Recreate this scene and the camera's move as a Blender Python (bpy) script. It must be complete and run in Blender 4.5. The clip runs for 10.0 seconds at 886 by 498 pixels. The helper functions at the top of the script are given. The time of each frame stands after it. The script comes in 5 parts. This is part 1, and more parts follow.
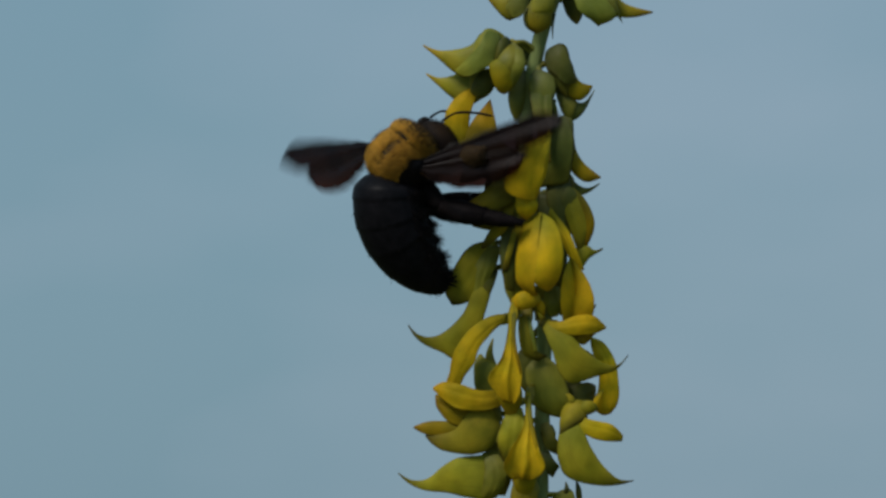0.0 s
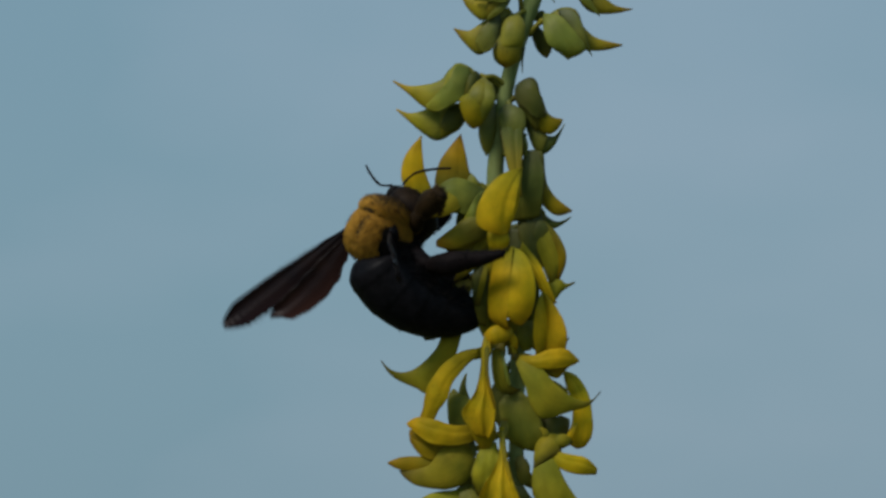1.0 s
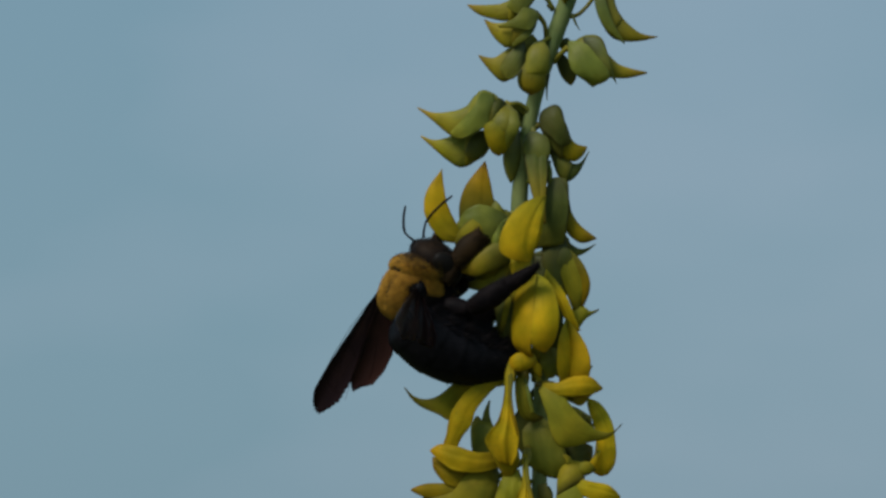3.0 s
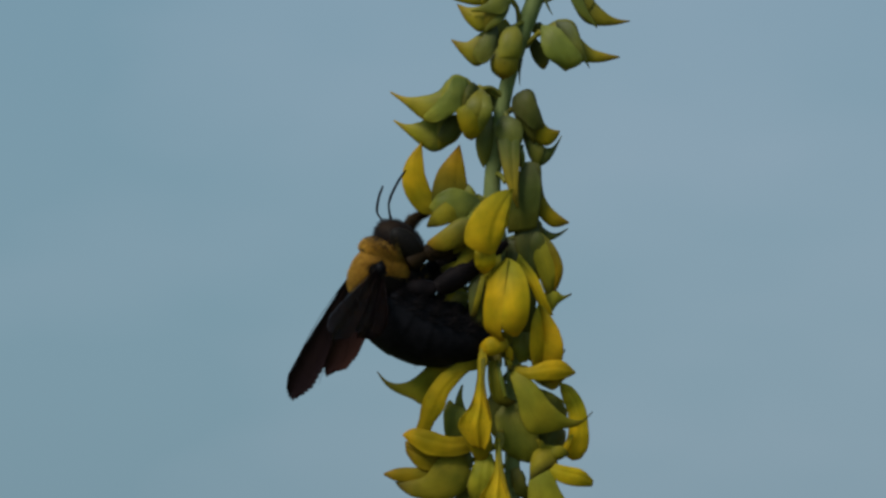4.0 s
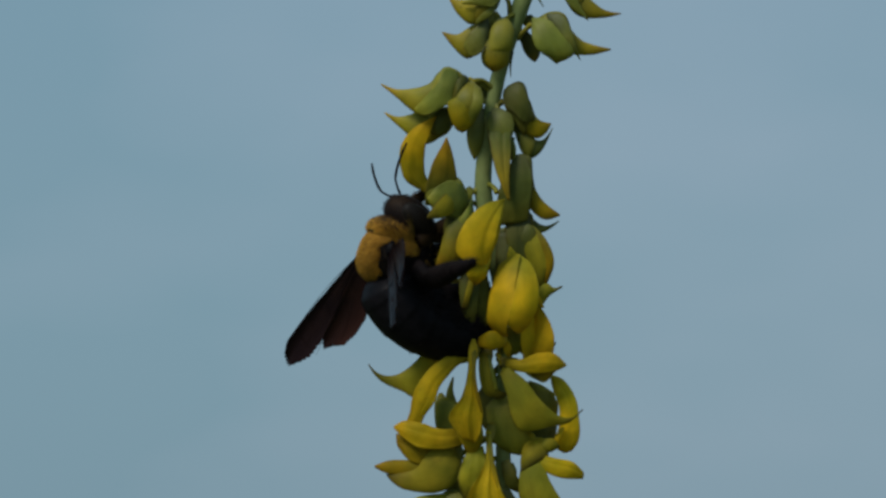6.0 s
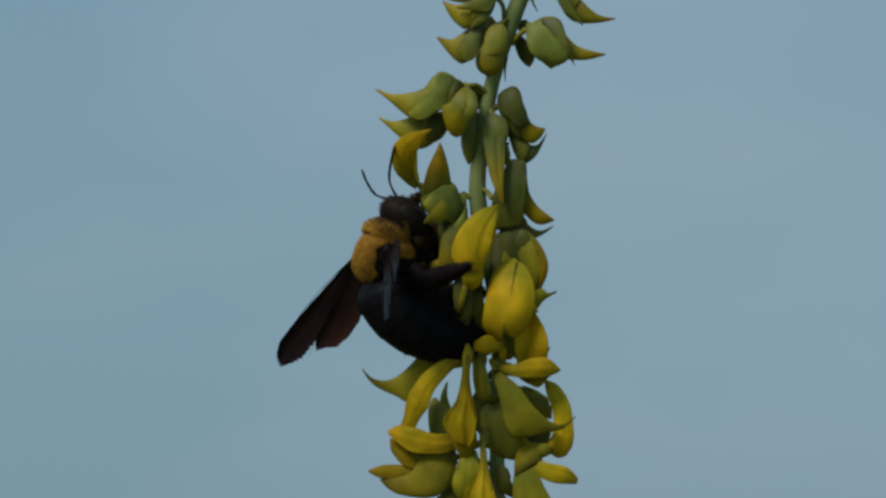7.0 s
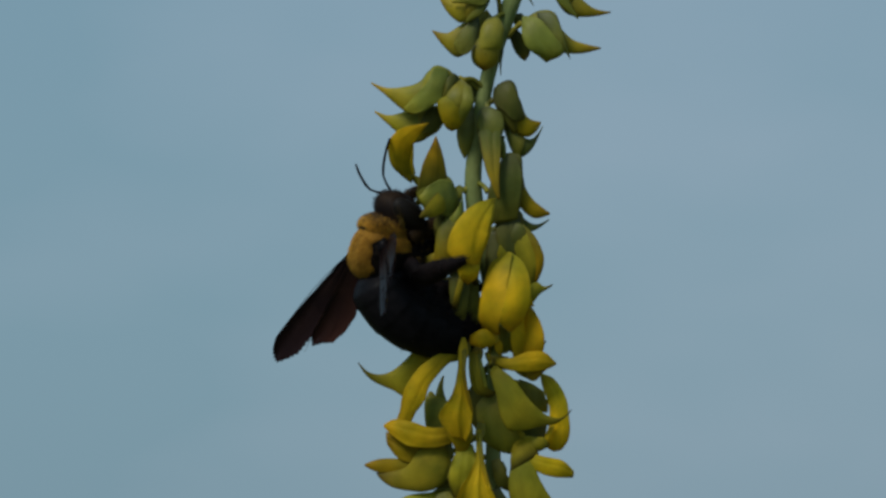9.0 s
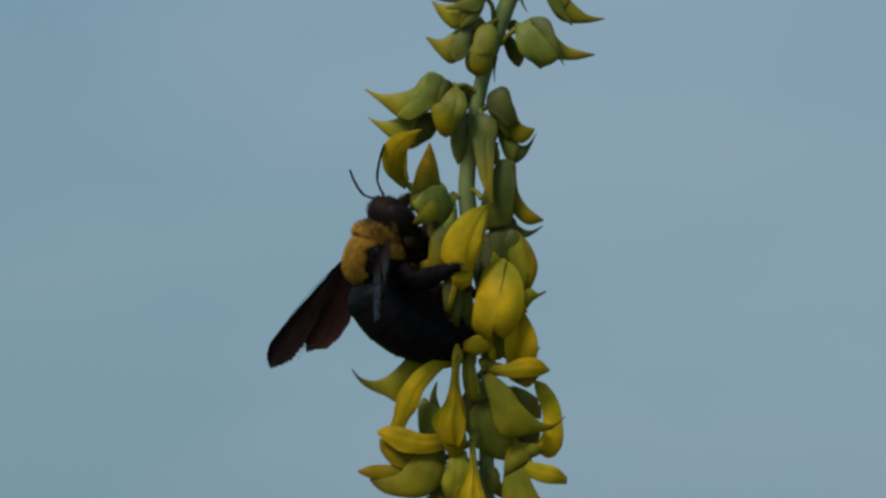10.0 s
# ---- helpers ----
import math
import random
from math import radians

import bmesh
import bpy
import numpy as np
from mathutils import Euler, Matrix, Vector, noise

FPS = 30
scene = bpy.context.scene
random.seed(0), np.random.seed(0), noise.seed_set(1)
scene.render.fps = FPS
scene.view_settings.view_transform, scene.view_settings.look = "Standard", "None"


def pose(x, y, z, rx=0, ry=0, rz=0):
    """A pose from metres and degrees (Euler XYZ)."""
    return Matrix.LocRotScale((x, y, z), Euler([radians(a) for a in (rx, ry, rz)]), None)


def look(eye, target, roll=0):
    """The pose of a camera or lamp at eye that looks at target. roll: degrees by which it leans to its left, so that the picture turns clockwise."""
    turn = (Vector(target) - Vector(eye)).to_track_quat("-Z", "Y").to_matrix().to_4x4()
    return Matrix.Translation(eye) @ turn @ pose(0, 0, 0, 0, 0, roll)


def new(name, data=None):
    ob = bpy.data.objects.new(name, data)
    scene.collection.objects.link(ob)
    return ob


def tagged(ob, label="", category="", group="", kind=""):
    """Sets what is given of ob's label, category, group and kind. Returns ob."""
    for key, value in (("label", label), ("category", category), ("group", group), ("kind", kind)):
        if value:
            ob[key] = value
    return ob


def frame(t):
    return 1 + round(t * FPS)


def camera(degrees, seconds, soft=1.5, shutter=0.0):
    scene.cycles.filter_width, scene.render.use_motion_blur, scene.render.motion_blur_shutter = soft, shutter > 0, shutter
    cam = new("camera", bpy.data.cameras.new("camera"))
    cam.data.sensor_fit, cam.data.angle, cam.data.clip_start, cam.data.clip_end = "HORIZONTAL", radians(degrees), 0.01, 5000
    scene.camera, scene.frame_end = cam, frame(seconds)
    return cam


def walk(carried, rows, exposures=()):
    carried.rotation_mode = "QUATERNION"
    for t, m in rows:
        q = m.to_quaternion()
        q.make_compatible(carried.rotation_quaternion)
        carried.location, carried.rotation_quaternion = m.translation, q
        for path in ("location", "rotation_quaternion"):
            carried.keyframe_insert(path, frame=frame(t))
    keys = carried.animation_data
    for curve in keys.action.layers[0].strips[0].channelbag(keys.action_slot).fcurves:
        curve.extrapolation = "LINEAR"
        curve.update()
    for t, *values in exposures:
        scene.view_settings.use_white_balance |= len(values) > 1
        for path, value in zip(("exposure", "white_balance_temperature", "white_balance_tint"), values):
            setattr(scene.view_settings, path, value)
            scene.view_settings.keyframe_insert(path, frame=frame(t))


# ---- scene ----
cam = camera(7.0, 10.0, soft=2.8, shutter=0.5)

# One unit of the plan: the spike is laid out on a grid of 0.075 mm.
UNIT = 7.5e-5
DIST = 784 * UNIT / math.tan(radians(3.5))
PITCH = 4.5
EYE = (0.0, -DIST * math.cos(radians(PITCH)), 1.30)
# seconds, turn to the left, turn up, lean to the left (degrees)
TURNS = (
    (0.0, 0.036, -0.560, 0.45), (0.2, 0.044, -0.500, 0.42), (0.5, 0.048, -0.419, 0.32), (0.7, -0.009, -0.362, 0.14), (0.8, -0.054, -0.335, 0.00),
    (0.9, -0.100, -0.306, -0.12), (1.0, -0.186, -0.282, -0.22), (1.2, -0.237, -0.228, -0.23), (1.5, -0.200, -0.153, -0.24), (1.7, -0.188, -0.085, -0.24),
    (2.0, -0.119, -0.033, -0.23), (2.2, -0.074, -0.013, -0.14), (2.5, 0.000, 0.000, 0.00), (2.7, 0.022, -0.018, 0.02),
    (3.8, -0.165, -0.186, -0.02), (4.0, -0.212, -0.193, -0.02), (4.5, -0.265, -0.235, 0.08), (5.0, -0.265, -0.259, 0.04),
    (5.5, -0.258, -0.275, -0.02), (6.8, -0.342, -0.208, 0.05), (7.0, -0.330, -0.215, 0.08), (7.5, -0.294, -0.226, 0.27),
    (8.0, -0.267, -0.242, 0.50), (8.5, -0.297, -0.252, 0.24), (9.0, -0.363, -0.264, 0.00),
    (9.5, -0.407, -0.248, -0.14), (10.0, -0.414, -0.214, 0.05),
)
walk(cam, [(t, pose(*EYE, 90 + PITCH + up, 0, turn) @ pose(0, 0, 0, 0, 0, lean)) for t, turn, up, lean in TURNS])

# ---- light: soft overcast day, brighter sky behind and to the left of the camera ----
SUN_EL, SUN_AZ = 45.0, 221.0
world = bpy.data.worlds.new("sky")
scene.world = world
world.use_nodes = True


def build_world():
    nt = world.node_tree
    nt.nodes.clear()
    n = nt.nodes.new
    out, bg = n("ShaderNodeOutputWorld"), n("ShaderNodeBackground")
    sky = n("ShaderNodeTexSky")
    sky.sky_type, sky.sun_disc = "NISHITA", False
    sky.sun_elevation, sky.sun_rotation = radians(SUN_EL), radians(SUN_AZ)
    sky.air_density, sky.dust_density = 1.0, 2.0
    gain = n("ShaderNodeMix")
    gain.data_type, gain.blend_type = "RGBA", "MULTIPLY"
    gain.inputs["Factor"].default_value = 1.0
    gain.inputs["B"].default_value = (0.085, 0.085, 0.085, 1)
    coord, noise_a, ramp = n("ShaderNodeTexCoord"), n("ShaderNodeTexNoise"), n("ShaderNodeMapRange")
    squash = n("ShaderNodeMapping")
    squash.inputs["Scale"].default_value = (1, 1, 2.2)
    noise_a.inputs["Scale"].default_value = 11.0
    noise_a.inputs["Detail"].default_value = 3.0
    ramp.inputs["From Min"].default_value, ramp.inputs["From Max"].default_value = 0.3, 0.7
    cloud, mix = n("ShaderNodeMix"), n("ShaderNodeMix")
    cloud.data_type = mix.data_type = "RGBA"
    cloud.inputs["A"].default_value = (0.169, 0.305, 0.397, 1)
    cloud.inputs["B"].default_value = (0.242, 0.355, 0.455, 1)
    mix.inputs["Factor"].default_value = 0.8
    # a thin bank of cloud thickens from left to right
    part_xyz, bank, both = n("ShaderNodeSeparateXYZ"), n("ShaderNodeMapRange"), n("ShaderNodeMath")
    bank.inputs["From Min"].default_value, bank.inputs["From Max"].default_value = -0.065, 0.03
    bank.inputs["To Min"].default_value, bank.inputs["To Max"].default_value = -0.75, 0.25
    bank.interpolation_type = "SMOOTHSTEP"
    both.operation = "ADD"
    link = nt.links.new
    link(coord.outputs["Generated"], part_xyz.inputs["Vector"])
    link(part_xyz.outputs["X"], bank.inputs["Value"])
    link(bank.outputs["Result"], both.inputs[0])
    link(ramp.outputs["Result"], both.inputs[1])
    link(coord.outputs["Generated"], squash.inputs["Vector"])
    link(squash.outputs["Vector"], noise_a.inputs["Vector"])
    link(noise_a.outputs["Fac"], ramp.inputs["Value"])
    link(both.outputs["Value"], cloud.inputs["Factor"])
    link(sky.outputs["Color"], gain.inputs["A"])
    link(gain.outputs["Result"], mix.inputs["A"])
    link(cloud.outputs["Result"], mix.inputs["B"])
    link(mix.outputs["Result"], bg.inputs["Color"])
    bg.inputs["Strength"].default_value = 1.0
    link(bg.outputs["Background"], out.inputs["Surface"])


build_world()
sun = new("sun", bpy.data.lights.new("sun", "SUN"))
sun.data.energy, sun.data.angle, sun.data.color = 1.85, radians(20), (1.0, 0.96, 0.9)
az, el = radians(SUN_AZ), radians(SUN_EL)
sun_way = Vector((math.sin(az) * math.cos(el), math.cos(az) * math.cos(el), math.sin(el)))
sun.matrix_world = look(tuple(sun_way * 10), (0, 0, 0))
scene.view_settings.exposure = 0.0


# ---- materials ----
def shader(name, rough=0.6, spec=0.4):
    mat = bpy.data.materials.new(name)
    mat.use_nodes = True
    b = mat.node_tree.nodes["Principled BSDF"]
    b.inputs["Roughness"].default_value = rough
    b.inputs["Specular IOR Level"].default_value = spec
    return mat, mat.node_tree, b


def noise_node(nt, scale, detail=4.0, vector=None):
    tex = nt.nodes.new("ShaderNodeTexNoise")
    tex.inputs["Scale"].default_value, tex.inputs["Detail"].default_value = scale, detail
    if vector is None:
        vector = nt.nodes.new("ShaderNodeTexCoord").outputs["Object"]
    nt.links.new(vector, tex.inputs["Vector"])
    return tex.outputs["Fac"]


def blend(nt, kind, fac, a, b):
    m = nt.nodes.new("ShaderNodeMix")
    m.data_type, m.blend_type = "RGBA", kind
    for socket, value in (("Factor", fac), ("A", a), ("B", b)):
        if isinstance(value, (int, float)):
            m.inputs[socket].default_value = value
        elif isinstance(value, tuple):
            m.inputs[socket].default_value = (*value, 1)
        else:
            nt.links.new(value, m.inputs[socket])
    return m.outputs["Result"]


def span(nt, value, lo, hi, to_lo=0.0, to_hi=1.0):
    r = nt.nodes.new("ShaderNodeMapRange")
    for k, v in (("From Min", lo), ("From Max", hi), ("To Min", to_lo), ("To Max", to_hi)):
        r.inputs[k].default_value = v
    nt.links.new(value, r.inputs["Value"])
    return r.outputs["Result"]


def bump(nt, b, height, strength=0.3, distance=1e-4):
    bn = nt.nodes.new("ShaderNodeBump")
    bn.inputs["Strength"].default_value, bn.inputs["Distance"].default_value = strength, distance
    nt.links.new(height, bn.inputs["Height"])
    nt.links.new(bn.outputs["Normal"], b.inputs["Normal"])


def petal_material(name, base, middle, tip, stripe=0.0, thin=0.25, rough=0.55, spec=0.12, rim=0.55, late=(0.85, 1.2), early=(0.18, 0.62)):
    """Plant tissue: colour runs from base to tip along the piece, with veins, mottling and some light let through."""
    mat, nt, b = shader(name, rough, spec)
    uv = nt.nodes.new("ShaderNodeTexCoord").outputs["UV"]
    sep = nt.nodes.new("ShaderNodeSeparateXYZ")
    nt.links.new(uv, sep.inputs["Vector"])
    mottle = noise_node(nt, 520.0, 6.0)
    broad = noise_node(nt, 90.0, 2.0)
    along = nt.nodes.new("ShaderNodeMath")
    along.operation = "MULTIPLY_ADD"
    nt.links.new(broad, along.inputs[0])
    along.inputs[1].default_value = 0.35
    nt.links.new(sep.outputs["X"], along.inputs[2])
    first = blend(nt, "MIX", span(nt, along.outputs[0], *early), base, middle)
    second = blend(nt, "MIX", span(nt, along.outputs[0], *late), first, tip)
    shade = blend(nt, "MULTIPLY", 0.55, second, blend(nt, "MIX", span(nt, mottle, 0.3, 0.75), (0.62, 0.6, 0.5), (1.1, 1.1, 1.0)))
    # faded and greener patches, brown freckles
    patch = noise_node(nt, 240.0, 4.0)
    shade = blend(nt, "MULTIPLY", 0.7, shade, blend(nt, "MIX", span(nt, patch, 0.36, 0.64), (0.66, 0.78, 0.7), (1.12, 1.06, 1.0)))
    speck = noise_node(nt, 1500.0, 3.0)
    shade = blend(nt, "MIX", span(nt, speck, 0.66, 0.78, 0.0, 0.35), shade, (0.10, 0.06, 0.015))
    # fine lengthwise veins
    squash = nt.nodes.new("ShaderNodeMapping")
    squash.inputs["Scale"].default_value = (1.6, 46.0, 1.0)
    nt.links.new(uv, squash.inputs["Vector"])
    vein = noise_node(nt, 1.0, 3.0, squash.outputs["Vector"])
    colour = blend(nt, "MIX", span(nt, vein, 0.56, 0.72, 0.0, stripe), shade, (0.16, 0.07, 0.012))
    # brownish margins
    wave = nt.nodes.new("ShaderNodeMath")
    wave.operation = "SINE"
    turn = nt.nodes.new("ShaderNodeMath")
    turn.operation = "MULTIPLY"
    nt.links.new(sep.outputs["Y"], turn.inputs[0])
    turn.inputs[1].default_value = 2 * math.pi
    nt.links.new(turn.outputs[0], wave.inputs[0])
    size = nt.nodes.new("ShaderNodeMath")
    size.operation = "ABSOLUTE"
    nt.links.new(wave.outputs[0], size.inputs[0])
    colour = blend(nt, "MIX", span(nt, size.outputs[0], 0.02, 0.2, rim, 0.0), colour, (0.07, 0.05, 0.015))
    hue = nt.nodes.new("ShaderNodeHueSaturation")
    info = nt.nodes.new("ShaderNodeObjectInfo")
    nt.links.new(span(nt, info.outputs["Random"], 0, 1, 0.88, 1.22), hue.inputs["Value"])
    nt.links.new(span(nt, info.outputs["Random"], 0, 1, 0.492, 0.508), hue.inputs["Hue"])
    nt.links.new(colour, hue.inputs["Color"])
    nt.links.new(hue.outputs["Color"], b.inputs["Base Color"])
    bump(nt, b, blend(nt, "MIX", 0.4, vein, mottle), 0.6, 1.2e-4)
    trans = nt.nodes.new("ShaderNodeBsdfTranslucent")
    nt.links.new(hue.outputs["Color"], trans.inputs["Color"])
    mix = nt.nodes.new("ShaderNodeMixShader")
    mix.inputs["Fac"].default_value = thin
    nt.links.new(b.outputs["BSDF"], mix.inputs[1])
    nt.links.new(trans.outputs["BSDF"], mix.inputs[2])
    nt.links.new(mix.outputs["Shader"], nt.nodes["Material Output"].inputs["Surface"])
    return mat


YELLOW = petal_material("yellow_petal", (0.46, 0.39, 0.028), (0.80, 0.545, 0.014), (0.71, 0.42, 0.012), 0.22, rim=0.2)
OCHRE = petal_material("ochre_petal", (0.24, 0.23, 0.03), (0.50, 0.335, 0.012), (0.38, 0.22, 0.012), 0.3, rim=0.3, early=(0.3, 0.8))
BUD = petal_material("bud_petal", (0.20, 0.225, 0.045), (0.44, 0.345, 0.018), (0.44, 0.255, 0.012), 0.35, 0.15, rim=0.8, spec=0.25, early=(0.34, 0.8))
KEEL = petal_material("green_keel", (0.34, 0.32, 0.034), (0.41, 0.335, 0.022), (0.12, 0.09, 0.018), 0.2, 0.2, rim=0.8)
# dark sepal green, with the shade of the spike's right side put into it
SEPAL = petal_material("shaded_sepal_green", (0.082, 0.092, 0.030), (0.112, 0.122, 0.020), (0.19, 0.16, 0.018), 0.15, 0.08, 0.5, 0.25)
HUSK = petal_material("bud_husk", (0.105, 0.125, 0.066), (0.17, 0.195, 0.046), (0.26, 0.245, 0.03), 0.3, 0.12, 0.48, 0.3, 0.6, (0.5, 1.05))
PALE = petal_material("pale_calyx", (0.19, 0.23, 0.055), (0.26, 0.28, 0.042), (0.42, 0.37, 0.03), 0.12, 0.15, 0.5, 0.25, 0.12)
CALYX = petal_material("calyx_green", (0.185, 0.182, 0.036), (0.25, 0.23, 0.028), (0.34, 0.275, 0.022), 0.2, 0.1, 0.5, 0.25, 0.35)
STALK = petal_material("stalk_green", (0.25, 0.31, 0.115), (0.27, 0.33, 0.125), (0.24, 0.30, 0.115), 0.1, 0.03, 0.7, 0.12, 0.0)


def plain_material(name, dark, light, scale, rough=0.5, spec=0.5, relief=0.3, coat=0.0):
    mat, nt, b = shader(name, rough, spec)
    grain = noise_node(nt, scale, 5.0)
    nt.links.new(blend(nt, "MIX", span(nt, grain, 0.3, 0.7), dark, light), b.inputs["Base Color"])
    b.inputs["Coat Weight"].default_value = coat
    bump(nt, b, grain, relief, 5e-5)
    return mat


CHITIN = plain_material("black_chitin", (0.005, 0.005, 0.006), (0.011, 0.010, 0.012), 900.0, 0.42, 0.06, 0.3)
LIMB = plain_material("dark_limb", (0.006, 0.005, 0.006), (0.013, 0.009, 0.009), 700.0, 0.6, 0.06, 0.3)
DUSTY = plain_material("pollen_dusted_limb", (0.006, 0.004, 0.003), (0.036, 0.020, 0.007), 260.0, 0.65, 0.1, 0.4)
FACE = plain_material("dusted_face", (0.005, 0.004, 0.005), (0.026, 0.015, 0.008), 330.0, 0.6, 0.08, 0.4)
EYE_MAT = plain_material("eye_facets", (0.006, 0.005, 0.004), (0.016, 0.012, 0.009), 3000.0, 0.55, 0.15, 0.2)
SKIN = plain_material("thorax_skin", (0.008, 0.005, 0.003), (0.025, 0.015, 0.006), 600.0, 0.7, 0.2, 0.3)


def hair_material(name, dark, light):
    mat, nt, b = shader(name, 0.6, 0.12)
    geo = nt.nodes.new("ShaderNodeNewGeometry")
    tone = blend(nt, "MIX", geo.outputs["Random Per Island"], dark, light)
    patch = noise_node(nt, 420.0, 3.0)
    nt.links.new(blend(nt, "MULTIPLY", 0.5, tone, blend(nt, "MIX", span(nt, patch, 0.35, 0.65), (0.38, 0.33, 0.28), (1.15, 1.1, 1.0))), b.inputs["Base Color"])
    return mat


GOLD_HAIR = hair_material("golden_hair", (0.31, 0.16, 0.02), (0.64, 0.36, 0.05))
BROWN_HAIR = hair_material("brown_hair", (0.012, 0.008, 0.005), (0.11, 0.066, 0.024))
POLLEN_HAIR = hair_material("pollen_hair", (0.10, 0.06, 0.015), (0.34, 0.23, 0.05))
BLACK_HAIR = hair_material("black_hair", (0.006, 0.005, 0.006), (0.020, 0.015, 0.015))


def wing_material(name, thin, tint):
    """Smoky membrane, darker towards the leading edge and the root."""
    mat, nt, b = shader(name, 0.34, 0.12)
    uv = nt.nodes.new("ShaderNodeTexCoord").outputs["UV"]
    sep = nt.nodes.new("ShaderNodeSeparateXYZ")
    nt.links.new(uv, sep.inputs["Vector"])
    cells = noise_node(nt, 260.0, 4.0)
    nt.links.new(blend(nt, "MIX", span(nt, cells, 0.35, 0.65), (0.005, 0.003, 0.004), (0.014, 0.007, 0.006)), b.inputs["Base Color"])
    bump(nt, b, noise_node(nt, 1.0, 4.0, uv), 0.2, 5e-5)
    clear = nt.nodes.new("ShaderNodeBsdfTransparent")
    clear.inputs["Color"].default_value = (*tint, 1)
    mix = nt.nodes.new("ShaderNodeMixShader")
    smoke = nt.nodes.new("ShaderNodeMath")
    smoke.operation = "MULTIPLY"
    nt.links.new(span(nt, sep.outputs["Y"], 0.2, 2.8, 1.25 * thin, 0.3 * thin), smoke.inputs[0])
    nt.links.new(span(nt, sep.outputs["X"], 0.5, 5.0, 0.55, 1.15), smoke.inputs[1])
    nt.links.new(smoke.outputs[0], mix.inputs["Fac"])
    nt.links.new(b.outputs["BSDF"], mix.inputs[1])
    nt.links.new(clear.outputs["BSDF"], mix.inputs[2])
    nt.links.new(mix.outputs["Shader"], nt.nodes["Material Output"].inputs["Surface"])
    return mat


WING = wing_material("smoky_wing", 0.30, (0.55, 0.35, 0.34))
HIND_WING = wing_material("paler_hind_wing", 0.40, (0.62, 0.34, 0.28))


def ground_material():
    mat, nt, b = shader("meadow", 0.9, 0.2)
    big, fine = noise_node(nt, 0.6, 6.0), noise_node(nt, 30.0, 6.0)
    soil = blend(nt, "MIX", span(nt, big, 0.35, 0.65), (0.05, 0.075, 0.022), (0.11, 0.10, 0.045))
    nt.links.new(blend(nt, "MULTIPLY", 0.6, soil, blend(nt, "MIX", fine, (0.5, 0.5, 0.45), (1.2, 1.2, 1.1))), b.inputs["Base Color"])
    bump(nt, b, fine, 0.6, 0.02)
    return mat


MEADOW = ground_material()


# ---- the ground, out of view below the spike ----
def build_ground():
    bm = bmesh.new()
    n, size = 60, 400.0
    grid = []
    for i in range(n + 1):
        for j in range(n + 1):
            x, y = ((i / n * 2 - 1) ** 3) * size, ((j / n * 2 - 1) ** 3) * size
            r = math.hypot(x, y)
            z = 0.03 * noise.noise((x * 0.7, y * 0.7, 0)) * min(1.0, r / 2)
            grid.append(bm.verts.new((x, y, z)))
    for i in range(n):
        for j in range(n):
            a = i * (n + 1) + j
            bm.faces.new((grid[a], grid[a + n + 1], grid[a + n + 2], grid[a + 1]))
    me = bpy.data.meshes.new("ground")
    bm.to_mesh(me)
    bm.free()
    me.materials.append(MEADOW)
    me.polygons.foreach_set("use_smooth", [True] * len(me.polygons))
    return tagged(new("ground", me), "rough green and brown meadow ground under the plant", "ground", kind="structure")


build_ground()

# ---- the spike's own space: x to the right, y away, z up along its stem; origin at the stem's foot ----
LEANING = pose(0, 0, 1.30 + DIST * math.sin(radians(PITCH)), PITCH, 0, 0)
FOOT = Vector((945 - 784, 0, -1.376 / math.cos(radians(PITCH)) / UNIT)) * UNIT


def place(x, y, d=0.0):
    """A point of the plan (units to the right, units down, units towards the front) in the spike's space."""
    return Vector(((x - 784) * UNIT, -d * UNIT, (441 - y) * UNIT)) - FOOT


def finish(name, verts, faces, uvs, material, parent=None, label="", origin=None, smooth=True):
    """Link a mesh as one object, its origin at the given point of its parent's space."""
    me = bpy.data.meshes.new(name)
    shift = origin if origin is not None else Vector((0, 0, 0))
    me.from_pydata([tuple(v - shift) for v in verts], [], faces)
    if uvs:
        layer = me.uv_layers.new(name="UVMap")
        index = np.empty(len(me.loops), dtype=np.int32)
        me.loops.foreach_get("vertex_index", index)
        layer.data.foreach_set("uv", np.array(uvs, dtype=np.float32)[index].ravel())
    me.materials.append(material)
    me.polygons.foreach_set("use_smooth", [smooth] * len(me.polygons))
    me.update()
    ob = new(name, me)
    if parent is not None:
        ob.parent = parent
    ob.location = shift
    return tagged(ob, label)


def spline(points, widths, n):
    """Points and widths along a smooth line through the given ones."""
    k = len(points)
    out = []
    for i in range(n + 1):
        s = i / n * (k - 1)
        j = min(int(s), k - 2)
        f = s - j
        idx = [max(j - 1, 0), j, j + 1, min(j + 2, k - 1)]
        p0, p1, p2, p3 = (points[q] for q in idx)
        w0, w1, w2, w3 = (widths[q] for q in idx)
        cr = lambda a, b, c, e: 0.5 * (2 * b + (c - a) * f + (2 * a - 5 * b + 4 * c - e) * f * f + (3 * b - a - 3 * c + e) * f ** 3)
        out.append((cr(p0, p1, p2, p3), max(cr(w0, w1, w2, w3), 0.4 * UNIT)))
    return out


